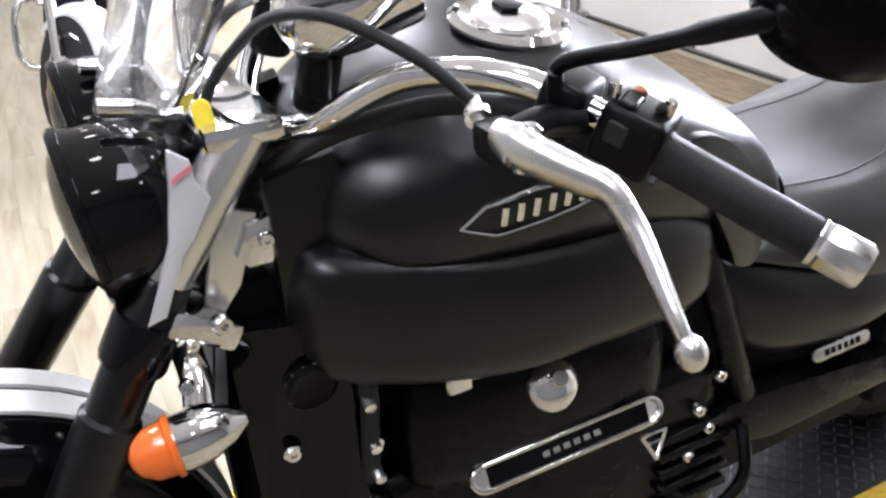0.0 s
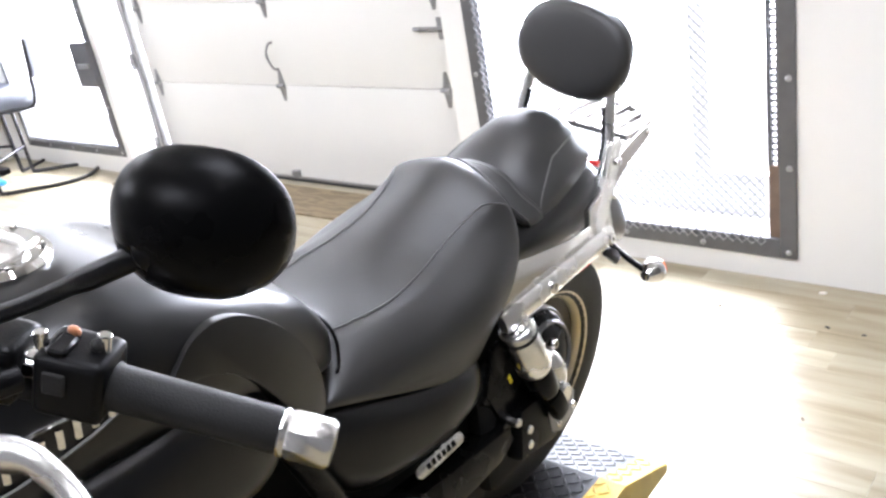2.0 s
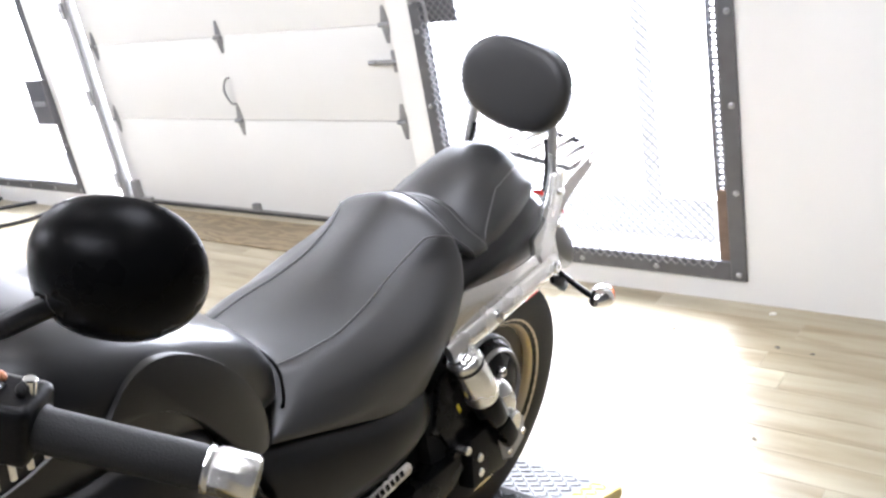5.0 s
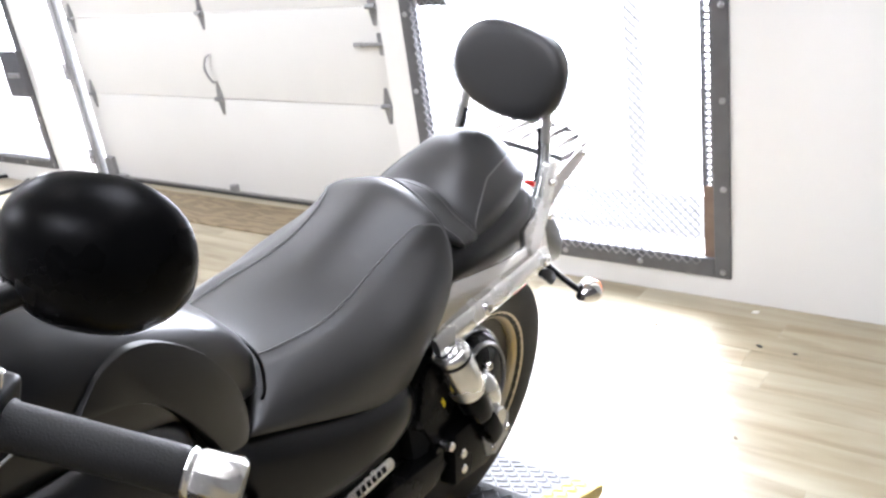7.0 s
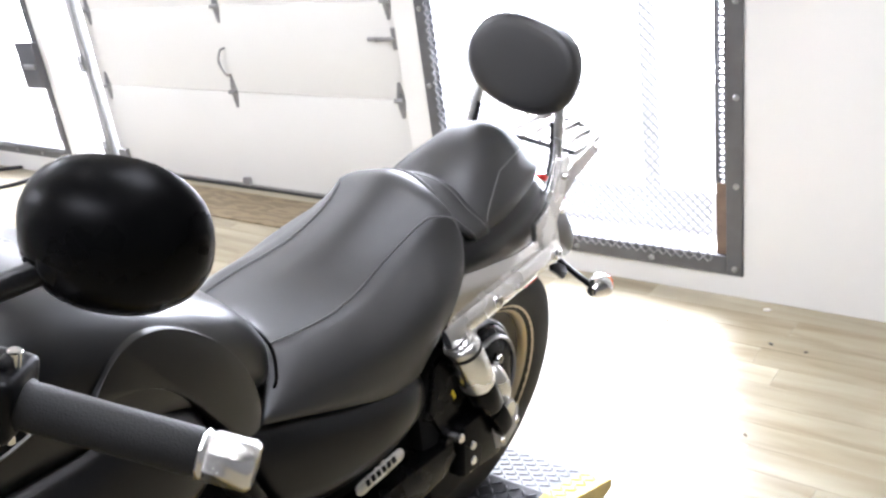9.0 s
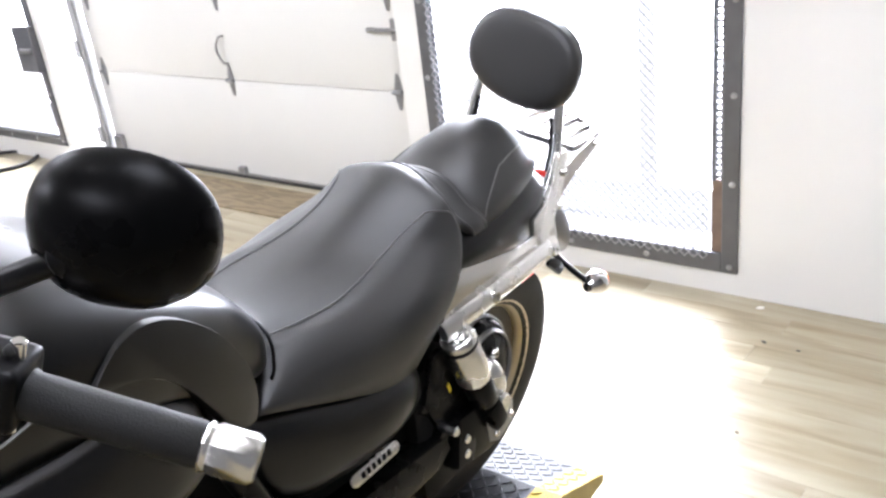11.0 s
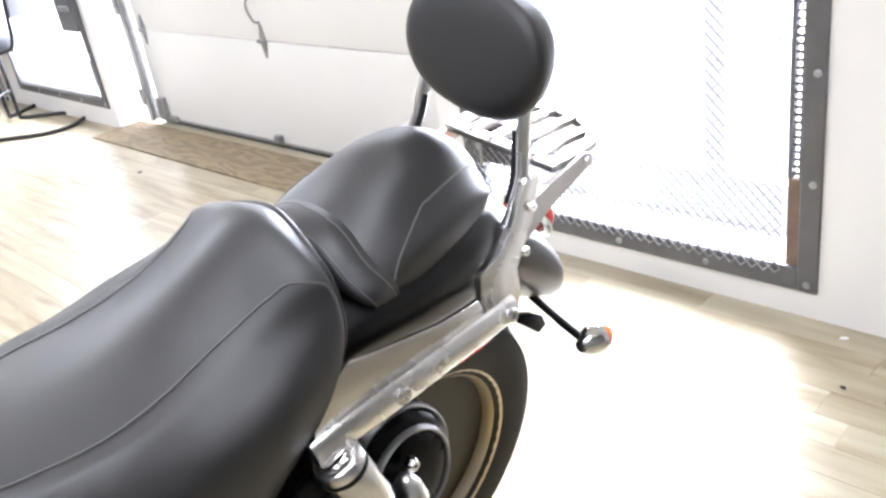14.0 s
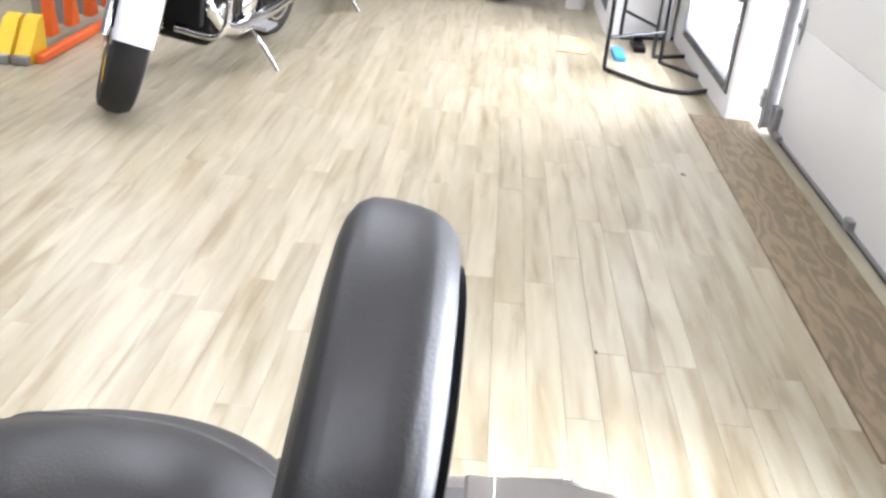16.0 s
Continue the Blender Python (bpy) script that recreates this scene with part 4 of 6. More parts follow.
bm = B()
rows = [(-0.0345, 0.035, 0.022, 0.15), (-0.034, 0.075, 0.050, 0.15), (-0.0325, 0.098, 0.068, 0.15), (-0.030, 0.111, 0.078, 0.13), (-0.025, 0.120, 0.0855, 0.09), (-0.018, 0.1245, 0.0895, 0.05), (-0.008, 0.1255, 0.0915, 0.02), (0.004, 0.123, 0.094, 0.02),
        (0.014, 0.1205, 0.0945, 0.03), (0.022, 0.117, 0.092, 0.03), (0.028, 0.112, 0.087, 0.03), (0.031, 0.098, 0.074, 0.03), (0.0315, 0.06, 0.042, 0.03)]
fine = [tuple(np.interp(k / 3, range(len(rows)), [r[i] for r in rows]) for i in range(4)) for k in range(3 * len(rows) - 2)]
rings_mesh(bm, [pad_ring(*r) for r in fine])
pad = part("backrest", bm, M["leather"], bike, "padded black vinyl sissy-bar backrest", 70)
bm = B()
rings_mesh(bm, [pad_ring(0.0315, 0.096, 0.073, 0.05), pad_ring(0.035, 0.096, 0.073, 0.05), pad_ring(0.0365, 0.092, 0.069, 0.05)])
part("back_plate", bm, M["plastic"], pad, "black plate behind the pad")


def posts(s, V):
    bm = B()
    post_path = [LEAN @ Vector((C + w, y, z)) for w, y, z in ((0.124, -1.305, 0.905), (0.120, -1.282, 0.938), (0.114, -1.262, 0.968), (0.107, -1.252, 1.0), (0.101, -1.246, 1.04), (0.095, -1.238, 1.08))]
    sweep(bm, spline(post_path, 6), 0.0115, 0.0105, 12, up=(1, 0, 0))
    p = part("backrest_post", bm, M["brushed"], bike, "curved chrome post")
    bm = B()
    sweep(bm, spline([q + Vector((-0.0105, -0.006, 0.001)) for q in post_path[1:5]], 6), 0.004, 0.006, 8, up=(1, 0, 0))
    part("inner_pad_strip", bm, M["rubber"], p, "black inner strip")
    r = plate("backrest_bracket", [(-1.405, 0.786), (-1.330, 0.751), (-1.312, 0.786), (-1.315, 0.826), (-1.270, 0.886), (-1.242, 0.941), (-1.250, 0.954), (-1.280, 0.948), (-1.310, 0.901), (-1.350, 0.864), (-1.395, 0.851)], 0.082, 0.012, M["brushed"], s, label="chrome side bracket")
    for y, z in ((-1.272, 0.911), (-1.298, 0.848)):
        bolt(r, V(0.094, y, z), (s, 0, 0), 0.0085, 0.008)
    k = plate("rack_arm", [(-1.305, 0.851), (-1.282, 0.904), (-1.242, 0.906), (-1.110, 0.932), (-1.090, 0.926), (-1.087, 0.908), (-1.203, 0.875), (-1.270, 0.846)], 0.068, 0.010, M["rack_metal"], s, label="chrome rack arm")
    bolt(k, V(0.078, -1.105, 0.918), (s, 0, 0), 0.006, 0.005)


both(posts)
RZ = 0.951
bm = B()
half = [(0.102, -1.175, RZ), (0.104, -1.10, RZ - 0.001), (0.092, -1.045, RZ - 0.004), (0.055, -1.005, RZ - 0.008), (0.0, -0.990, RZ - 0.010)]
loop = [Vector((C + x, y, z)) for x, y, z in half] + [Vector((C - x, y, z)) for x, y, z in reversed(half[:-1])]


def flat_bar(bm, path, w, h):
    """A flat strip with eased edges along a level path."""
    rings = []
    for i, p in enumerate(path):
        d = (path[min(i + 1, len(path) - 1)] - path[max(i - 1, 0)]).normalized()
        q = d.cross(Vector((0, 0, 1))).normalized()
        rings.append([p + q * a * w + Vector((0, 0, b * h)) for a, b in ((-1, -1), (-1, 0.5), (-0.8, 1), (0.8, 1), (1, 0.5), (1, -1))])
    return rings_mesh(bm, rings)


flat_bar(bm, spline(loop, 6), 0.011, 0.006)
rack = part("luggage_rack", bm, M["rack_metal"], bike, "polished flat-bar luggage rack")
bm = B()
flat_bar(bm, [Vector((C + 0.112, -1.17, RZ + 0.0005)), Vector((C - 0.112, -1.17, RZ + 0.0005))], 0.012, 0.006)
part("cross_bar", bm, M["rack_metal"], rack)
for x, end in ((0.066, -1.020), (0.022, -0.996), (-0.022, -0.996), (-0.066, -1.020)):
    bm = B()
    flat_bar(bm, [Vector((C + x, -1.165, RZ + 0.002)), Vector((C + x, -1.09, RZ + 0.001)), Vector((C + x, end, RZ - 0.006))], 0.0085, 0.006)
    sl = part("rack_slat", bm, M["rack_metal"], rack)
    bolt(sl, (C + x, -1.17, RZ + 0.0075), (0, 0, 1), 0.0045, 0.004)
leaned(rack)

# ---- tail light on the mudguard
tl = plane_m((C, -1.09, 0.782), (1, 0, 0), (0, 0.6, -0.8))
bm = B()
ring_o = [(0.053 * math.cos(a), 0.067 * math.sin(a)) for a in [2 * math.pi * k / 32 for k in range(32)]]
extrude_outline(bm, ring_o, 0.014, tl @ Matrix.Translation((0, 0, -0.008)), 0.005)
tail = part("tail_light", bm, M["chrome"], bike, "red oval tail light in a chrome bezel")
bm = B()
ball(bm, (0, 0, 0.01), 0.048, 0.061, 0.036, None, 24, 12)
bmesh.ops.transform(bm, matrix=tl, verts=bm.verts)
part("red_lens", bm, M["red"], tail, "glossy red lens")
leaned(tail)


# ---- rear turn signals
def rear_signal(s, V):
    bm = B()
    sweep(bm, spline([V(-0.02, -1.165, 0.672), V(0.02, -1.142, 0.620), V(0.056, -1.128, 0.585)], 4), 0.010, 0.007, 10)
    st = part("signal_stalk", bm, M["plastic"], bike, "black signal stalk")
    a, b = V(0.066, -1.150, 0.581), V(0.072, -1.065, 0.575)
    bm = B()
    lathe(bm, [(0.0, 0.0), (0.012, 0.003), (0.022, 0.016), (0.0295, 0.036), (0.030, 0.048), (0.026, 0.05), (0.0, 0.05)], towards(a, b), 24)
    sg = part("signal_body", bm, M["chrome"], st, "chrome turn signal bullet")
    bm = B()
    lathe(bm, [(0.0, 0.048), (0.026, 0.05), (0.0255, 0.058), (0.02, 0.07), (0.009, 0.077), (0.0, 0.078)], towards(a, b), 24)
    part("signal_lens", bm, M["orange"], sg, "orange signal lens")


both(rear_signal)
bm = B()
hold_m = plane_m((C, -1.21, 0.712), (1, 0, 0), (0, 0.86, -0.5))
extrude_outline(bm, [(-0.062, 0.0), (0.062, 0.0), (0.086, 0.06), (0.086, 0.115), (0.06, 0.15), (-0.06, 0.15), (-0.086, 0.115), (-0.086, 0.06)], 0.006, hold_m, 0.0025)
leaned(part("number_plate_holder", bm, M["holder"], bike, "dark grey flat plate holder"))
plate("plate_bracket", [(-1.262, 0.700), (-1.235, 0.690), (-1.207, 0.670), (-1.200, 0.648), (-1.220, 0.642), (-1.262, 0.682)], 0.03, 0.01, M["plastic"], label="small black bracket")
bm = B()
sweep(bm, spline([(0.095, -1.46, 0.755), (0.085, -1.41, 0.745), (0.07, -1.37, 0.735)], 4), 0.006, 0.012, 8)
part("red_reflector", bm, M["red"], bike, "red reflector strip under the bracket")


# ---- chrome frame covers, shocks
def rails(s, V):
    plate("frame_cover", [(-1.735, 0.785), (-1.715, 0.845), (-1.66, 0.865), (-1.50, 0.835), (-1.42, 0.83), (-1.41, 0.80), (-1.60, 0.775)], 0.104, 0.006, M["polished"], s, label="smooth polished frame cover")
    bm = B()
    sweep(bm, spline([V(0.112, -1.74, 0.775), V(0.116, -1.69, 0.782), V(0.118, -1.60, 0.785), V(0.117, -1.48, 0.787), V(0.112, -1.355, 0.786)], 6), 0.010, 0.021, 12)
    r = part("fender_strut", bm, M["brushed"], bike, "polished fender strut bar")
    bolt(r, V(0.127, -1.601, 0.788), (s, 0, 0), 0.013, 0.009)
    bolt(r, V(0.121, -1.374, 0.785), (s, 0, 0), 0.013, 0.009)
    top, low = V(0.120, -1.712, 0.752), V(0.124, -1.640, 0.545)
    d = (low - top).normalized()
    bm = B()
    m = towards(top - d * 0.012, low)
    lathe(bm, [(0.0, 0.0), (0.024, -0.001), (0.030, 0.001), (0.034, 0.007), (0.034, 0.105), (0.031, 0.112), (0.0, 0.112)], m, 28)
    sh = part("shock_absorber", bm, M["brushed"], bike, "polished shock absorber with a black lower shroud")
    bm = B()
    lathe(bm, [(0.0, -0.0075), (0.014, -0.007), (0.021, -0.004), (0.024, 0.0)], m, 24)
    part("top_cap", bm, M["chrome"], sh, "domed chrome cap")
    bm = B()
    lathe(bm, [(0.0345, 0.016), (0.0352, 0.018), (0.0352, 0.022), (0.0345, 0.024)], m, 28)
    part("groove", bm, M["engine"], sh)
    bm = B()
    lathe(bm, [(0.026, 0.108), (0.029, 0.114), (0.028, 0.17), (0.024, 0.18), (0.018, 0.182), (0.018, 0.23)], m, 20)
    part("shock_shroud", bm, M["engine"], sh)
    bm = B()
    box(bm, -0.025, 0.025, -0.02, 0.02, -0.03, 0.03, 0.012, 2, m @ Matrix.Translation((0, 0, 0.215)))
    part("shock_eye", bm, M["engine"], sh)
    bolt(sh, V(0.135, -1.645, 0.55), (s, 0, 0), 0.009, 0.008)


both(rails)

# ---- final drive, swing arm and rails on the left side
bm = B()
ax = plane_m((C + 0.03, RD[0], RD[1]), (0, 1, 0), (0, 0, 1))
lathe(bm, [(0.0, 0.085), (0.035, 0.085), (0.06, 0.08), (0.085, 0.07), (0.10, 0.045), (0.105, 0.02), (0.105, 0.0)], ax, 32)
drive = part("final_drive", bm, M["engine"], bike, "black cast final drive housing")
for r in (0.098, 0.074):
    bm = B()
    z = 0.052 if r > 0.08 else 0.077
    lathe(bm, [(r - 0.004, z - 0.004), (r - 0.003, z + 0.003), (r, z + 0.005), (r + 0.003, z + 0.002), (r + 0.005, z - 0.006)], ax, 36)
    part("drive_rib", bm, M["grey_alloy"], drive, "worn grey rib")
bm = B()
ball(bm, (0.105, -1.603, 0.603), 0.026, 0.024, 0.048, Matrix.Rotation(radians(8), 4, "X"))
part("drive_cover", bm, M["brushed"], drive, "polished alloy cover")
for y, z in ((-1.59, 0.655), (-1.615, 0.545), (-1.60, 0.51), (-1.665, 0.515)):
    bolt(drive, (C + 0.13, y, z), (1, 0, 0), 0.011, 0.012)
bm = B()
extrude_outline(bm, [(-1.76, 0.50), (-1.74, 0.60), (-1.68, 0.595), (-1.60, 0.565), (-1.572, 0.535), (-1.585, 0.49), (-1.66, 0.48)], 0.085, SIDE(0.04), 0.014)
part("drive_carrier", bm, M["engine"], drive)
bm = B()
extrude_outline(bm, [(-1.668, 0.588), (-1.60, 0.578), (-1.568, 0.545), (-1.58, 0.502), (-1.63, 0.484), (-1.66, 0.50)], 0.026, SIDE(0.102), 0.009)
hous = part("drive_bracket", bm, M["grey_alloy"], drive, "grey alloy bracket with a round boss")
bm = B()
rod(bm, (0.125, -1.612, 0.562), (0.138, -1.612, 0.562), 0.021, 20, 0.004)
part("boss", bm, M["brushed"], hous)
for y, z in ((-1.588, 0.523), (-1.64, 0.51)):
    bolt(hous, (0.128, y, z), (1, 0, 0), 0.007, 0.006)
plate("shock_plate", [(-1.765, 0.735), (-1.735, 0.74), (-1.70, 0.66), (-1.672, 0.60), (-1.665, 0.52), (-1.70, 0.50), (-1.745, 0.53), (-1.80, 0.66)], 0.088, 0.012, M["engine"], label="black shock mounting plate")
bm = B()
extrude_outline(bm, [(-1.736, 0.662), (-1.730, 0.668), (-1.724, 0.652), (-1.730, 0.646)], 0.0012, SIDE(0.1003))
part("yellow_mark", bm, M["yellow"], bike, "small yellow mark")
bm = B()
extrude_outline(bm, [(-2.195, 0.585), (-2.175, 0.622), (-2.10, 0.617), (-1.765, 0.580), (-1.755, 0.545), (-1.80, 0.524), (-2.08, 0.516), (-2.14, 0.530)], 0.075, SIDE(0.04), 0.016)
part("swing_arm", bm, M["engine"], bike, "black box-section swing arm")
for y, z in ((-1.725, 0.55), (-1.73, 0.52), (-1.755, 0.585)):
    bm = B()
    rod(bm, (0.10, y, z), (0.128, y, z), 0.009, 12, 0.002)
    part("linkage_bolt", bm, M["brushed"], bike, "polished linkage bolt")
bm = B()
box(bm, C - 0.10, 0.09, -1.82, -1.68, 0.45, 0.72, 0.02, 2)
part("frame_casting", bm, M["dark"], bike, "dark rear frame casting")
bm = B()
rod(bm, (0.075, -1.80, 0.66), (0.075, -1.74, 0.60), 0.022, 12, 0.004)
rod(bm, (0.085, -1.77, 0.58), (0.11, -1.77, 0.58), 0.012, 10)
part("brake_line_block", bm, M["engine"], bike)

# side cover under the seat with its name badge
loft("side_cover", [(-2.185, C, 0.09, 0.74, 0.86), (-2.15, C, 0.125, 0.69, 0.86), (-2.08, C, 0.142, 0.645, 0.845), (-1.98, C, 0.150, 0.632, 0.81), (-1.90, C, 0.152, 0.636, 0.785), (-1.83, C, 0.143, 0.655, 0.765), (-1.795, C, 0.12, 0.675, 0.75), (-1.785, C, 0.08, 0.69, 0.735)],
     M["satin"], "satin black side cover", e=3.2)
bm = B()
bd = plane_m((C + 0.1495, -1.962, 0.655), (0.03, 1, 0.035), (-0.28, 0, 1))
pts = []
for cx, a0 in ((0.047, -90), (-0.047, 90)):
    pts += [(cx + 0.011 * math.cos(radians(a0 + k * 30)), 0.011 * math.sin(radians(a0 + k * 30))) for k in range(7)]
extrude_outline(bm, pts, 0.004, bd, 0.001)
badge = part("side_badge", bm, M["brushed"], bike, "small silver badge with dark bars")
for k in range(6):
    bm = B()
    box(bm, -0.034 + k * 0.0125, -0.026 + k * 0.0125, -0.005, 0.005, 0.004, 0.0048, m=bd)
    part("badge_bar", bm, M["plastic"], badge)

# frame downtube beside the side cover
bm = B()
sweep(bm, spline([(0.115, -2.255, 0.93), (0.115, -2.215, 0.82), (0.108, -2.17, 0.70), (0.095, -2.135, 0.62)], 5), 0.021, 0.021, 14)
part("frame_tube", bm, M["engine"], bike, "black frame tube")

# ---- engine
bm = B()
box(bm, C - 0.15, C + 0.135, -2.74, -2.18, 0.34, 0.72, 0.035, 3)
eng = part("engine_block", bm, M["engine"], bike, "black enamelled engine block")
loft("cylinder_cover", [(-2.70, C, 0.10, 0.70, 0.84), (-2.675, C, 0.15, 0.665, 0.872), (-2.60, C, 0.168, 0.65, 0.885), (-2.48, C, 0.17, 0.65, 0.885), (-2.36, C, 0.166, 0.65, 0.87), (-2.31, C, 0.15, 0.665, 0.85), (-2.285, C, 0.10, 0.70, 0.82)],
     M["engine"], "black cylinder head cover", e=3.4)
# oil filler cap
fm = plane_m((0.135, -2.497, 0.806), (0, 1, 0), (-0.55, 0, 0.83))
bm = B()
lathe(bm, [(0.036, -0.02), (0.036, 0.006), (0.0345, 0.011), (0.030, 0.017), (0.022, 0.0225), (0.012, 0.0255), (0.0, 0.0265)], fm, 36)
oc = part("oil_filler_cap", bm, M["chrome"], eng, "round chrome oil filler cap")
bm = B()
lathe(bm, [(0.011, 0.0245), (0.0125, 0.0285), (0.010, 0.031), (0.0, 0.0318)], fm @ Matrix.Translation((0.002, 0.006, 0)), 20)
part("cap_grip", bm, M["chrome"], oc)
# long chrome trim strip on the head cover
sm = plane_m((0.139, -2.475, 0.705), (0, 1, 0.012), (-0.45, 0, 1))
bm = B()
pts = []
for cx, a0 in ((0.125, -90), (-0.125, 90)):
    pts += [(cx + 0.021 * math.cos(radians(a0 + k * 22.5)), 0.021 * math.sin(radians(a0 + k * 22.5))) for k in range(9)]
extrude_outline(bm, pts, 0.008, sm, 0.003)
strip_trim = part("engine_trim", bm, M["brushed"], eng, "long polished trim strip with dark centre")
bm = B()
box(bm, -0.122, 0.122, -0.0125, 0.0125, 0.008, 0.0088, m=sm)
part("trim_inlay", bm, M["plastic"], strip_trim)
bm = B()
edge = [sm @ Vector((px * 0.985, py * 0.80, 0.0085)) for px, py in pts]
sweep(bm, edge + [edge[0]], 0.0042, 0.0042, 10)
part("trim_rim", bm, M["chrome"], strip_trim, "rounded bright rim")
for k in range(6):
    bm = B()
    box(bm, -0.042 + k * 0.0155, -0.032 + k * 0.0155, -0.004, 0.004, 0.0088, 0.0096, m=sm)
    part("trim_bar", bm, M["brushed"], strip_trim)
bm = B()
tm = plane_m((0.128, -2.325, 0.628), (0, 1, 0), (-0.2, 0, 1))
tri_pts = [Vector((-0.021, 0.018, 0.004)), Vector((0.021, 0.018, 0.004)), Vector((0.0, -0.024, 0.004))]
for a, b in zip(tri_pts, tri_pts[1:] + tri_pts[:1]):
    sweep(bm, [tm @ a, tm @ b], 0.003, 0.003, 6)
sweep(bm, [tm @ Vector((-0.013, 0.004, 0.004)), tm @ Vector((0.013, 0.004, 0.004))], 0.0025, 0.0025, 6)
part("triangle_badge", bm, M["brushed"], eng, "small triangular outline badge")
for k in range(5):
    bm = B()
    box(bm, C + 0.10, C + 0.15, -2.30, -2.17, 0.47 + k * 0.032, 0.485 + k * 0.032, 0.004, 1)
    part("cooling_rib", bm, M["engine"], eng)
for y, z in ((-2.235, 0.64), (-2.215, 0.60), (-2.25, 0.56), (-2.72, 0.70), (-2.725, 0.80), (-2.20, 0.69)):
    bolt(eng, (C + 0.14, y, z), (1, 0, 0), 0.011, 0.012)
bm = B()
sweep(bm, spline([(0.10, -2.28, 0.50), (0.15, -2.24, 0.47), (0.16, -2.18, 0.52), (0.12, -2.15, 0.58)], 6), 0.010, 0.010, 8)
part("gear_lever", bm, M["engine"], eng, "black gear lever")
# hose fitting and clips above the head cover
bm = B()
box(bm, 0.10, 0.135, -2.635, -2.60, 0.838, 0.868, 0.004, 1)
rod(bm, (0.115, -2.60, 0.85), (0.115, -2.575, 0.845), 0.012, 10)
rod(bm, (0.12, -2.605, 0.83), (0.12, -2.57, 0.828), 0.006, 8)
part("hose_fitting", bm, M["brushed"], eng, "small bright hose fitting")

# ---- radiator and its shrouds
bm = B()
box(bm, C - 0.15, C + 0.10, -2.87, -2.77, 0.55, 1.03, 0.02, 2)
rad = part("radiator", bm, M["dark"], bike, "dark radiator core")


def shroud(s, V):
    bm = B()
    rows = []
    for y, z0, z1, x in ((-2.885, 0.62, 0.985, 0.06), (-2.865, 0.60, 0.99, 0.105), (-2.81, 0.60, 0.99, 0.125), (-2.745, 0.61, 0.985, 0.128), (-2.725, 0.63, 0.97, 0.105)):
        rows.append([V(x - 0.02, y, z0), V(x - 0.004, y, z0 + 0.02), V(x, y, (z0 + z1) / 2 - 0.1), V(x - 0.004, y, z1 - 0.12), V(x - 0.012, y, z1), V(C + 0.02, y, z1), V(C + 0.02, y, z0)])
    rings_mesh(bm, rows)
    r = part("radiator_shroud", bm, M["gloss"], rad, "gloss black radiator shroud")
    bolt(r, V(0.124, -2.825, 0.836), (s, 0, 0), 0.011, 0.008)
    plate("tank_front_panel", [(-2.80, 0.98), (-2.795, 1.15), (-2.72, 1.165), (-2.70, 1.0), (-2.715, 0.96)], 0.085, 0.02, M["satin"], s, label="black panel before the tank", bevel=0.006)
    bolt(rad, V(0.105, -2.745, 1.06), (s, 0, 0), 0.008, 0.006)


both(shroud)
bm = B()
cm = plane_m((0.112, -2.79, 0.915), (0, 1, 0), (0.1, 0, 1))
lathe(bm, [(0.028, 0.0), (0.031, 0.006), (0.031, 0.014), (0.024, 0.018), (0.012, 0.014), (0.0, 0.014)], cm, 20)
part("radiator_cap", bm, M["engine"], rad, "knurled radiator cap")
bm = B()
for k in range(14):
    a = 2 * math.pi * k / 14
    ball(bm, cm @ Vector((0.029 * math.cos(a), 0.029 * math.sin(a), 0.012)), 0.003, 0.003, 0.003, None, 6, 4)
part("cap_knurl", bm, M["chrome"], rad)
bm = B()
sweep(bm, spline([(0.115, -2.755, 0.92), (0.13, -2.73, 0.90), (0.135, -2.735, 0.84), (0.125, -2.74, 0.76)], 6), 0.011, 0.011, 10)
part("coolant_hose", bm, M["rubber"], rad, "black coolant hose")
for z in (0.885, 0.825, 0.78):
    bm = B()
    rod(bm, (0.118, -2.735, z), (0.15, -2.735, z - 0.008), 0.007, 8)
    part("hose_clip", bm, M["brushed"], rad)

# ---- fork, headlights, signals
FX = 0.085


